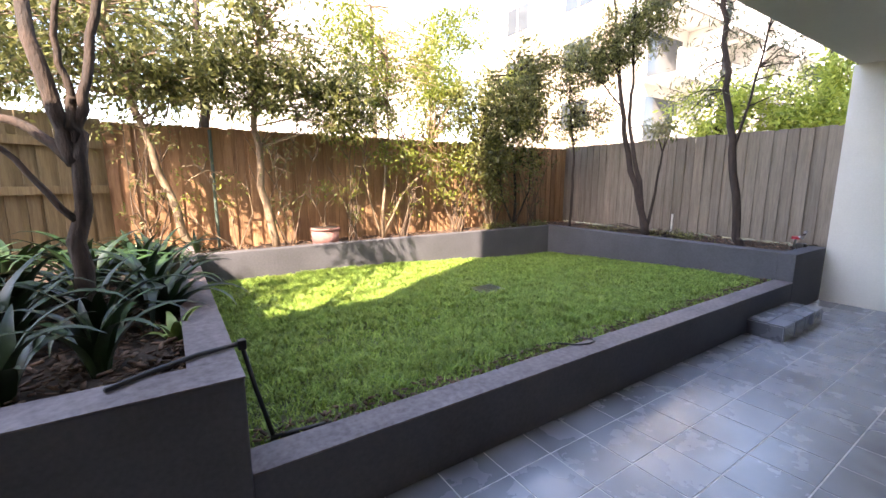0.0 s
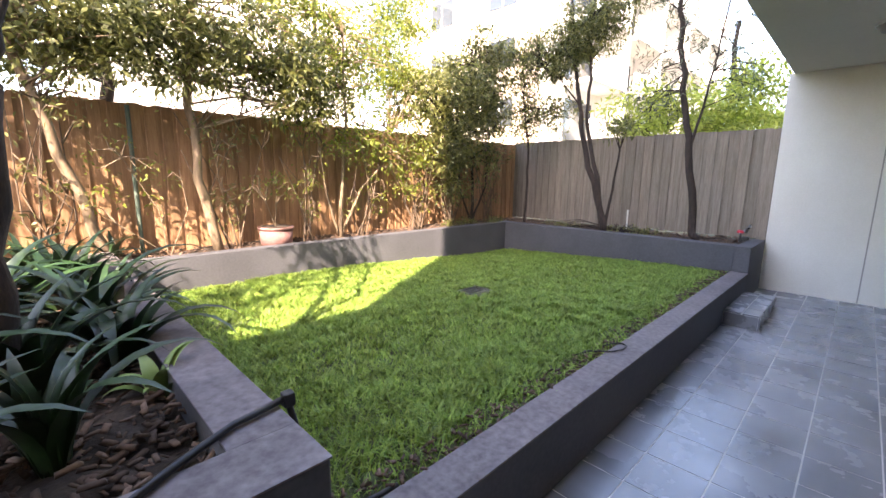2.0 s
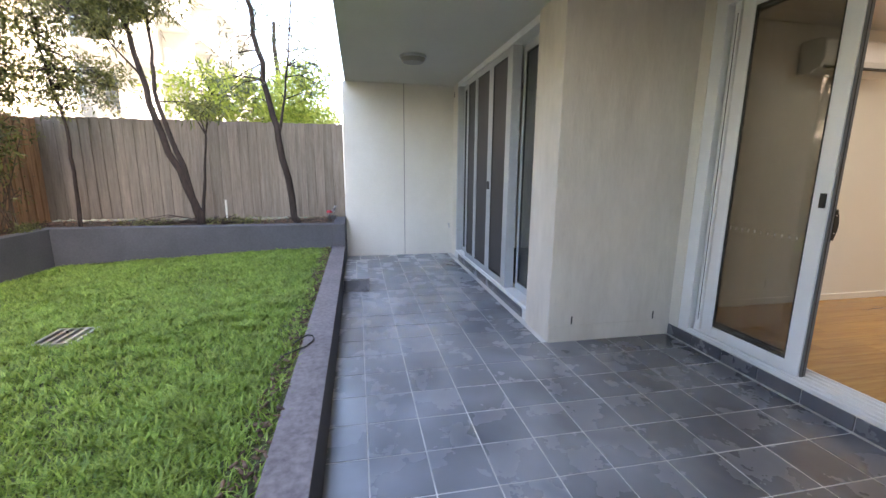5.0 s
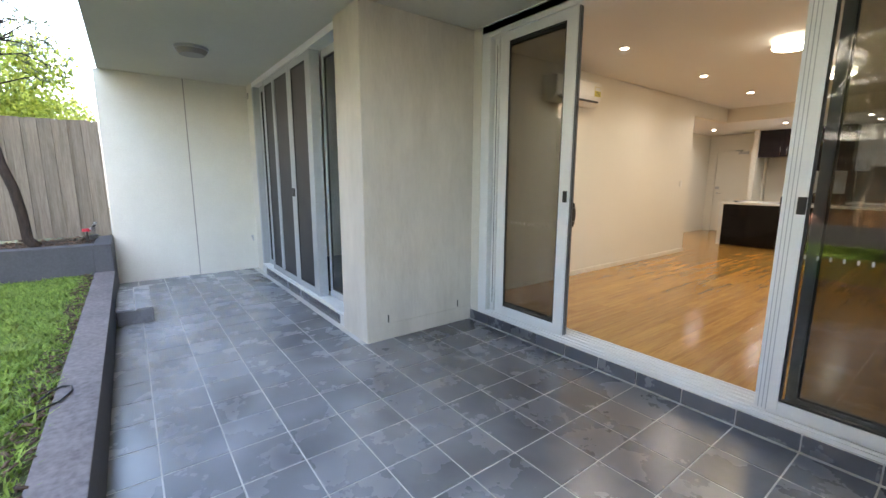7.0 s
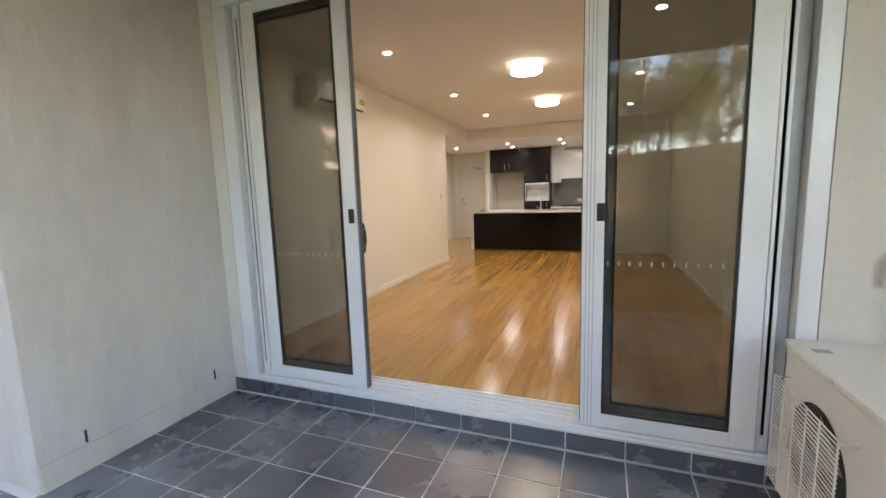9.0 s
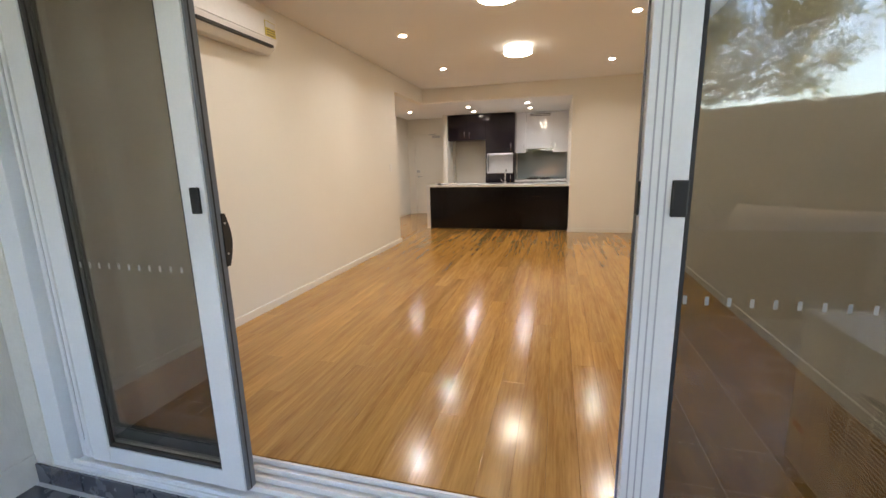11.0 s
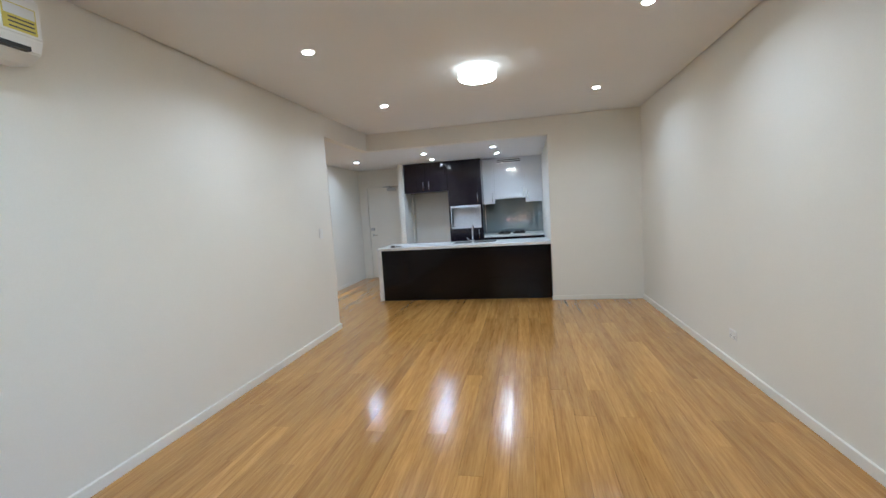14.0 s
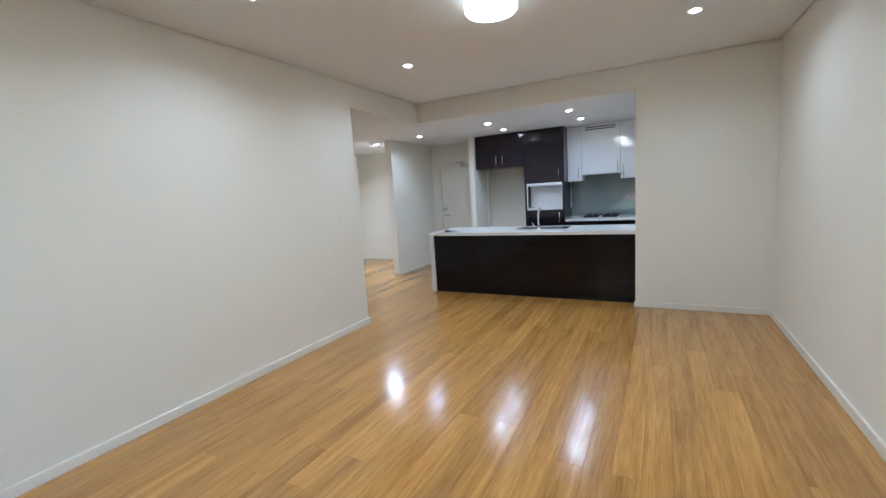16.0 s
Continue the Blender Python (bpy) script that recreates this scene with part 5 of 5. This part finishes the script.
tree("tree", "dark multi-stemmed tree in the side planter",
     [([(6.65, 4.12, 0.58), (6.65, 4.16, 0.9), (6.65, 4.53, 1.91), (6.65, 4.69, 2.63), (6.65, 4.84, 3.58), (6.65, 4.95, 4.3)], 0.062, 0.02), ([(6.65, 4.14, 0.66), (6.66, 4.32, 1.46), (6.66, 4.54, 2.3), (6.66, 4.54, 2.96), (6.66, 4.58, 4.2)], 0.045, 0.016),
      ([(6.65, 4.12, 0.7), (6.68, 4.05, 1.3), (6.68, 3.99, 1.9)], 0.026, 0.012), ([(6.65, 4.69, 2.63), (6.5, 4.95, 3.0), (6.4, 5.3, 3.3)], 0.015, 0.007)],
     [(6.6, 5.0, 3.35, 0.4, 0.5, 0.4, 60), (6.6, 4.6, 3.7, 0.5, 0.6, 0.45, 90), (6.6, 5.4, 3.5, 0.4, 0.35, 0.35, 50), (6.6, 4.2, 4.0, 0.4, 0.4, 0.35, 46), (6.7, 4.0, 2.25, 0.25, 0.35, 0.15, 12)], M_LEAF_OLIVE, M_BARK, seed=26, per=34, leaf=(0.09, 0.02))
tree("tree", "single dark trunk with light narrow leaves in the side planter",
     [([(6.6, 2.84, 0.58), (6.6, 2.87, 0.78), (6.6, 3.02, 1.87), (6.6, 3.13, 2.44), (6.6, 3.25, 3.22), (6.6, 3.31, 3.82), (6.6, 3.4, 4.6)], 0.056, 0.026), ([(6.6, 3.03, 1.9), (6.62, 2.93, 2.4), (6.65, 2.84, 3.0), (6.7, 2.75, 4.0)], 0.02, 0.008)],
     [(6.7, 3.1, 3.3, 0.5, 0.6, 0.5, 26), (6.7, 3.6, 2.7, 0.4, 0.45, 0.4, 20), (6.7, 2.6, 2.9, 0.35, 0.35, 0.4, 12), (6.6, 3.4, 4.0, 0.6, 0.7, 0.4, 30)], M_LEAF_GREY, M_BARK, seed=27, per=22, leaf=(0.10, 0.016), clump=0.2, droop=0.1)
# potted shrub and low plants
tree("potted_shrub", "thin sparse shrub growing in the terracotta pot", [([(2.29, 6.14, 0.83), (2.3, 6.14, 1.1), (2.33, 6.15, 1.45)], 0.01, 0.004), ([(2.29, 6.14, 0.84), (2.2, 6.12, 1.1), (2.12, 6.12, 1.3)], 0.007, 0.003)],
     [(2.28, 6.12, 1.35, 0.28, 0.15, 0.16, 16)], M_LEAF_LIME, M_BARK_PALE, seed=28, per=9, category="shrub", clump=0.1, leaf=(0.05, 0.02))
tree("ground_cover", "low dark creeping plants on the planter soil", [([(6.8, 3.9, 0.60), (6.8, 3.95, 0.66), (6.8, 4.0, 0.68)], 0.008, 0.004)],
     [(6.8, 3.7, 0.68, 0.16, 0.55, 0.06, 40), (6.75, 4.9, 0.67, 0.14, 0.5, 0.05, 24), (5.4, 6.05, 0.70, 0.6, 0.1, 0.07, 36), (6.2, 5.93, 0.70, 0.25, 0.1, 0.08, 22)], M_LEAF_OLIVE, M_BARK, seed=29, per=20, category="plant", clump=0.07, leaf=(0.035, 0.016))
tree("shrub", "sparse twiggy shrub beside the leaning trunk", [([(1.2, 6.15, 0.6), (1.15, 6.15, 1.1), (0.9, 6.15, 1.6)], 0.008, 0.003), ([(1.2, 6.15, 0.62), (1.4, 6.15, 1.1), (1.35, 6.15, 1.5)], 0.008, 0.003), ([(1.2, 6.15, 0.64), (0.8, 6.1, 1.0), (0.45, 6.1, 1.3)], 0.008, 0.003)],
     [(0.95, 6.1, 1.45, 0.5, 0.1, 0.35, 26)], M_LEAF_LIME, M_BARK_PALE, seed=30, per=7, category="shrub", clump=0.1, leaf=(0.05, 0.018))
for k, (sx, n, spread, mat_k) in enumerate(((4.5, 12, 0.55, M_LEAF_LIME), (5.3, 14, 0.6, M_LEAF_GREY), (6.2, 10, 0.4, M_LEAF_OLIVE), (2.7, 7, 0.35, M_LEAF_LIME), (0.35, 8, 0.4, M_LEAF_OLIVE), (1.8, 5, 0.45, M_LEAF_OLIVE), (3.5, 6, 0.5, M_LEAF_LIME))):
    rs = random.Random(70 + k)
    stems = [([(sx + rs.uniform(-0.12, 0.12), 6.15 + rs.uniform(-0.08, 0.1), 0.6), (sx + rs.uniform(-1, 1) * spread * 0.5, 6.15, rs.uniform(1.0, 1.3)), (sx + rs.uniform(-1, 1) * spread, 6.15 + rs.uniform(-0.15, 0.12), rs.uniform(1.6, 2.4))], rs.uniform(0.007, 0.013), 0.004) for _ in range(n)]
    tree("shrub", "twiggy brown-stemmed shrub against the timber fence", stems, [(sx, 5.98, 2.0, spread * 1.3, 0.22, 0.45, 30), (sx, 6.05, 1.2, spread * 0.9, 0.16, 0.4, 12)], mat_k, M_TWIG, seed=80 + k, per=9, category="shrub", clump=0.12, leaf=(0.055, 0.019), group="twiggy shrubs")
# trees beyond the fences
tree("background_tree", "bright green leafy tree beyond the side fence", [([(11.0, 5.0, -0.12), (11.0, 5.1, 2.0), (11.1, 5.2, 3.4)], 0.12, 0.05)],
     [(11.0, 5.0, 2.9, 1.0, 1.3, 0.8, 120), (11.5, 3.6, 2.6, 0.8, 0.9, 0.6, 70), (11.3, 3.2, 3.5, 0.7, 0.7, 0.5, 40)], M_LEAF_BRIGHT, M_BARK, seed=31, per=30, leaf=(0.13, 0.05), clump=0.3)
tree("background_tree", "bluish green tall tree beyond the side fence", [([(14.0, 4.0, -0.12), (14.0, 4.1, 3.0), (14.0, 4.2, 5.6)], 0.14, 0.05)],
     [(14.0, 4.0, 3.2, 1.6, 1.2, 1.0, 90), (18.0, 3.3, 3.0, 2.0, 1.0, 0.8, 70)], M_LEAF_BRIGHT, M_BARK, seed=32, per=44, leaf=(0.14, 0.05), clump=0.34)
tree("background_tree", "olive tree behind the back fence", [([(1.0, 8.6, -0.12), (1.1, 8.6, 2.0), (1.2, 8.6, 4.5)], 0.14, 0.05), ([(-1.6, 7.4, -0.12), (-1.5, 7.4, 2.0), (-1.3, 7.4, 4.5)], 0.12, 0.05)],
     [(1.2, 8.4, 3.6, 1.8, 0.9, 1.3, 100), (-1.2, 7.4, 3.3, 1.2, 0.8, 1.2, 150), (-2.7, 6.6, 3.3, 1.2, 0.8, 1.1, 90), (0.1, 7.6, 3.2, 0.9, 0.5, 0.9, 50)], M_LEAF_OLIVE, M_BARK, seed=33, per=46, leaf=(0.10, 0.036), clump=0.26)
tree("background_tree", "lime leafed tree behind the back fence", [([(3.9, 8.0, -0.12), (3.9, 8.0, 2.4), (3.9, 8.0, 4.6)], 0.06, 0.03)],
     [(3.7, 8.0, 4.0, 0.8, 0.5, 1.0, 80), (5.2, 8.0, 3.6, 0.8, 0.5, 0.9, 100), (7.6, 8.2, 3.4, 0.9, 0.5, 0.9, 80), (5.9, 8.2, 4.6, 0.8, 0.5, 0.6, 60)], M_LEAF_LIME, M_BARK_PALE, seed=34, per=36, leaf=(0.09, 0.034), clump=0.24)


# strap-leaved clumps
def strap_mesh(name, length, width, arch, material, seg=9):
    bm = bmesh.new()
    rows = []
    for i in range(seg + 1):
        s = i / seg
        w = width * (0.55 + 0.45 * math.sin(math.pi * min(1, s * 1.25 + 0.12))) * (1 - s ** 5) + 0.0015
        ang = radians(78) - arch * s ** 1.5
        if i == 0:
            p = Vector((0, 0, 0))
        else:
            p = p + Vector((math.cos(ang), 0, math.sin(ang))) * length / seg
        up = Vector((-math.sin(ang), 0, math.cos(ang)))
        rows.append([bm.verts.new(p + Vector((0, -w / 2, 0)) + up * w * 0.16), bm.verts.new(p), bm.verts.new(p + Vector((0, w / 2, 0)) + up * w * 0.16)])
    for a, b in zip(rows, rows[1:]):
        for k in range(2):
            bm.faces.new((a[k], a[k + 1], b[k + 1], b[k]))
    return mesh_of(name, bm, material, True)


STRAPS = [strap_mesh("leaf", l, w, a, M_STRAP) for l, w, a in ((0.50, 0.078, 1.4), (0.58, 0.072, 2.0), (0.42, 0.08, 1.0), (0.55, 0.06, 2.4))]
PALE = [strap_mesh("leaf", l, w, a, M_STRAP_PALE) for l, w, a in ((0.20, 0.05, 1.5), (0.16, 0.045, 2.0))]


def strap_plant(x, y, z, leaves, scale, seed, meshes, label):
    r = random.Random(seed)
    t = thing("strap_leaf_plant", (x, y, z), label, "plant", "strap-leaved plants")
    for i in range(leaves):
        me = meshes[i % len(meshes)]
        yaw = 360 * (i * 0.382 % 1) + r.uniform(-15, 15)
        s = scale * r.uniform(0.75, 1.12)
        m = Matrix.Translation((x + 0.03 * math.cos(radians(yaw)), y + 0.03 * math.sin(radians(yaw)), z - 0.02)) @ pose(0, 0, 0, r.uniform(-8, 8), r.uniform(-24, 14), yaw) @ Matrix.Scale(s, 4)
        piece("leaf", me, t, m)


DARK = "dark glossy strap-leaved plant in the raised bed"
strap_plant(0.216, 2.74, 0.69, 14, 0.95, 1, STRAPS, DARK)
strap_plant(0.50, 2.96, 0.70, 11, 1.0, 2, PALE, "small pale green rosette plant on the mulch")
strap_plant(0.40, 3.62, 0.69, 26, 1.15, 3, STRAPS, DARK)
strap_plant(0.05, 3.95, 0.69, 26, 1.25, 4, STRAPS, DARK)
strap_plant(-0.20, 3.45, 0.69, 24, 1.2, 5, STRAPS, DARK)
strap_plant(-0.05, 2.60, 0.69, 12, 0.95, 6, STRAPS, DARK)
strap_plant(0.30, 4.35, 0.69, 22, 1.15, 7, STRAPS, DARK)
strap_plant(0.52, 4.1, 0.70, 16, 0.9, 8, STRAPS, DARK)
strap_plant(-0.5, 3.9, 0.69, 20, 1.25, 9, STRAPS, DARK)
strap_plant(0.30, 5.0, 0.69, 16, 0.9, 10, STRAPS, DARK)
strap_plant(0.75, 6.1, 0.66, 12, 0.7, 12, STRAPS, DARK)

for k, (px, py, sc) in enumerate(((0.18, 3.2, 1.05), (0.45, 3.35, 0.95), (-0.15, 3.1, 1.1), (0.0, 4.4, 1.2), (0.42, 4.75, 1.0), (-0.4, 4.4, 1.2), (0.2, 5.4, 0.9), (-0.7, 3.3, 1.1))):
    strap_plant(px, py, 0.69, 20, sc, 40 + k, STRAPS, DARK)

# bark mulch, twigs and grass
rng = np.random.RandomState(5)


def scatter_boxes(n, xr, yr, z, size, rng):
    base = np.array([(-1, -1, -1), (1, -1, -1), (1, 1, -1), (-1, 1, -1), (-0.8, -0.7, 1), (0.9, -0.8, 1), (0.7, 0.8, 1), (-0.9, 0.9, 1)], float)
    quad = np.array([(3, 2, 1, 0), (4, 5, 6, 7), (0, 1, 5, 4), (1, 2, 6, 5), (2, 3, 7, 6), (3, 0, 4, 7)])
    out_v, out_f = [], []
    for i in range(n):
        s = size * rng.uniform(0.4, 1.4) * np.array((1.0, 0.35, 0.16))
        m = np.array(Euler((rng.uniform(-0.5, 0.5), rng.uniform(-0.4, 0.4), rng.uniform(0, 6.28))).to_matrix())
        out_v.append((base * s) @ m.T + np.array((rng.uniform(*xr), rng.uniform(*yr), z + rng.uniform(-0.012, 0.03))))
        out_f.append(quad + 8 * i)
    return np.concatenate(out_v), np.concatenate(out_f)


for nm, n, xr, yr, z in (("bark_mulch", 2600, (-0.9, 0.54), (2.33, 4.4), 0.695), ("planter_mulch", 1500, (6.54, 7.5), (2.35, 5.9), 0.635), ("back_planter_mulch", 1500, (0.8, 7.4), (5.97, 6.42), 0.645)):
    v, f = scatter_boxes(n, xr, yr, z, 0.022, rng)
    ob = new(nm, from_arrays(nm, v, f, M_CHIP))
    tagged(ob, "brown bark chips and dry litter over the soil", "mulch", kind="stuff")


def grass(n, rng):
    x, y = rng.uniform(0.73, 6.35, n), rng.uniform(2.36, 5.80, n)
    near = np.clip((y - 2.36) / 0.22, 0, 1)
    patch = np.array([noise.noise(Vector((a * 1.3, b * 1.3, 2.2))) for a, b in zip(x, y)])
    keep = (rng.rand(n) < 0.25 + 0.75 * near) & (rng.rand(n) < 0.72 + 0.5 * patch)
    hole = (x > 3.18) & (x < 3.50) & (y > 3.78) & (y < 4.07)
    keep &= ~hole
    x, y, patch = x[keep], y[keep], patch[keep]
    n = len(x)
    z = np.array([lawn_z(a, b) for a, b in zip(x, y)]) - 0.004
    tuft = np.array([noise.noise(Vector((a * 9.0, b * 9.0, 5.1))) for a, b in zip(x, y)])
    h = np.maximum(0.014, 0.026 + 0.030 * rng.rand(n) + 0.014 * patch + 0.028 * tuft)
    a = rng.rand(n) * 6.283
    lean = h * rng.uniform(0.4, 1.7, n)
    w = rng.uniform(0.0028, 0.0062, n)
    d = np.stack([np.cos(a), np.sin(a), np.zeros(n)], 1)
    s = np.stack([-np.sin(a), np.cos(a), np.zeros(n)], 1) * w[:, None]
    b = np.stack([x, y, z], 1)
    zz = np.array((0, 0, 1.0))
    mid = b + d * (lean * 0.35)[:, None] + zz * (h * 0.62)[:, None]
    tip = b + d * lean[:, None] + zz * h[:, None]
    v = np.stack([b - s, b + s, mid + s * 0.8, mid - s * 0.8, tip], 1).reshape(-1, 3)
    i = np.arange(n)[:, None] * 5
    f = np.concatenate([i + np.array((0, 1, 2)), i + np.array((0, 2, 3)), i + np.array((3, 2, 4))])
    return v, f


v, f = scatter_boxes(900, (0.75, 6.3), (2.345, 2.47), 0.338, 0.016, rng)
ob = new("lawn_edge_litter", from_arrays("lawn_edge_litter", v, f, M_CHIP))
tagged(ob, "dry leaf litter along the edge of the lawn", "leaf litter", kind="stuff")
v, f = grass(230000, rng)
ob = new("lawn_grass", from_arrays("lawn_grass", v, f, M_GRASS))
tagged(ob, "short bright green grass blades of the lawn", "grass", kind="stuff")


# ---- far buildings ----
def far_building(name, label, x0, x1, y0, y1, top, storey, west_windows, south_bays, wall_w, wall_s):
    t = thing(name, (x0, y0, -0.12), label, "building")
    part("wall", bm_box(x0, x1, y0, y1, -0.12, top, 0.0), wall_s, t)
    if wall_w is not wall_s:
        part("cladding", bm_box(x0 - 0.06, x0 - 0.003, y0 + 0.4, y1, 0.0, top - 0.3), wall_w, t, "beige rendered side")
    part("roof", bm_box(x0 - 0.3, x1 + 0.3, y0 - 0.5, y1 + 0.3, top, top + 0.35), wall_s, t)
    n = int(top / storey)
    for k in range(n):
        z = 0.4 + k * storey
        for y in west_windows:
            w = part("window", bm_box(x0 - 0.10, x0 - 0.061, y, y + 1.7, z + 0.8, z + 2.2), M_WINDOW_FAR, t)
            part("window_frame", bm_box(x0 - 0.12, x0 - 0.101, y + 0.8, y + 0.87, z + 0.8, z + 2.2), wall_s, w)
        for x in south_bays:
            part("window", bm_box(x + 0.2, x + 3.2, y0 - 0.04, y0 - 0.004, z + 0.05, z + 2.2), M_WINDOW_FAR, t)
            bal = part("balcony", bm_box(x - 0.1, x + 3.7, y0 - 1.7, y0 - 0.05, z - 0.22, z), wall_s, t, "white balcony slab")
            part("balustrade", bm_box(x - 0.1, x + 3.7, y0 - 1.75, y0 - 1.62, z - 0.22, z + 1.0), wall_s, bal)
            part("side_wall", bm_box(x + 3.7, x + 3.9, y0 - 1.7, y0 - 0.05, z - 0.2, z + storey - 0.25), wall_s, bal)
    return t


far_building("apartment_building", "cream and white apartment block with recessed balconies beyond the fence", 19.0, 46.0, 13.0, 24.0, 15.5, 3.0, (15.0, 19.5), (20.5, 25.5, 30.5, 35.5, 40.5), M_FACADE_BEIGE, M_FACADE)
far_building("white_building", "plain white rendered building beyond the back fence", 2.0, 15.5, 24.0, 32.0, 13.0, 3.0, (), (), M_FACADE, M_FACADE)

# ---- tiles and boards ----
TW, GAP = 0.303, 0.0075
tile_bm = bm_box(-TW / 2 + GAP / 2, TW / 2 - GAP / 2, -TW / 2 + GAP / 2, TW / 2 - GAP / 2, -0.008, 0.0, 0.0015)
TILE = mesh_of("tile", tile_bm, M_TILE)
rl = random.Random(8)
for i in range(-16, 20):
    for j in range(10):
        cx, cy = 1.57 + TW * (i + 0.5), -0.775 + TW * (j + 0.5)
        x0, x1, y0, y1 = cx - TW / 2, cx + TW / 2, cy - TW / 2, cy + TW / 2
        if x1 > 3.44 and y1 < 0.39 and x0 > 3.30:
            continue
        if x0 < X_OPEN or x0 > X_END:
            continue
        if x0 > 3.30 and y0 < 0.30 and y1 < 0.45:
            continue
        if y1 > 2.27 or x1 > 7.40:
            a, b_ = min(x1, X_END) - GAP / 2, min(y1, Y_EDGE) - GAP / 2
            if a - x0 < 0.03 or b_ - y0 < 0.03:
                continue
            cut = bm_box(x0 + GAP / 2, a, y0 + GAP / 2, b_, -0.008, 0.0, 0.0015)
            piece("tile", mesh_of("tile", cut, M_TILE), FLOOR_T, Matrix())
            continue
        piece("tile", TILE, FLOOR_T, pose(cx, cy, rl.uniform(-0.0006, 0.0006), rl.uniform(-0.1, 0.1), rl.uniform(-0.1, 0.1), 0))
cut = mesh_of("tile", bm_box(-TW / 2 + GAP / 2, TW / 2 - GAP / 2, 0.0, 0.009, 0.003, 0.098, 0.0015), M_TILE)
for i in range(-16, 6):
    piece("tile", cut, up, pose(1.57 + TW * (i + 0.5), -0.7945, 0.002))
for i in range(8, 18):
    x = 1.57 + TW * (i + 0.5)
    if x - TW / 2 > 3.85 and x + TW / 2 < 7.0:
        piece("tile", cut, upw, pose(x, 0.3745, -0.001))

BW = 0.137
BOARDS = {}
rbd = random.Random(12)


def board(x, y0, y1):
    key = round((y1 - y0) / 0.05)
    if key not in BOARDS:
        L = key * 0.05
        BOARDS[key] = mesh_of("board", bm_box(-BW / 2 + 0.0004, BW / 2 - 0.0004, -L / 2 + 0.0006, L / 2 - 0.0006, -0.015, 0.0, 0.0008), M_BOARD)
    piece("board", BOARDS[key], FLOOR_R, pose(x, (y0 + y1) / 2, FLOOR_IN))


def lay(x0, x1, y0, y1):
    n = int(round((x1 - x0) / BW))
    for i in range(n):
        x = x0 + BW * (i + 0.5)
        y = y1
        L = rbd.choice((0.5, 0.9, 1.2, 1.6, 1.85))
        while y > y0 + 0.01:
            L = min(L, y - y0)
            L = max(0.05, round(L / 0.05) * 0.05)
            board(x, y - L, y)
            y -= L
            L = 1.85


lay(X_W - 0.02, X_W - 0.02 + BW * 30, -8.70, -1.05)
lay(X_W - 0.02 + BW * 30, X_W - 0.02 + BW * 54, -10.35, -6.30)
lay(X_W - 0.02 + BW * 8, X_W - 0.02 + BW * 30, -10.35, -8.70)
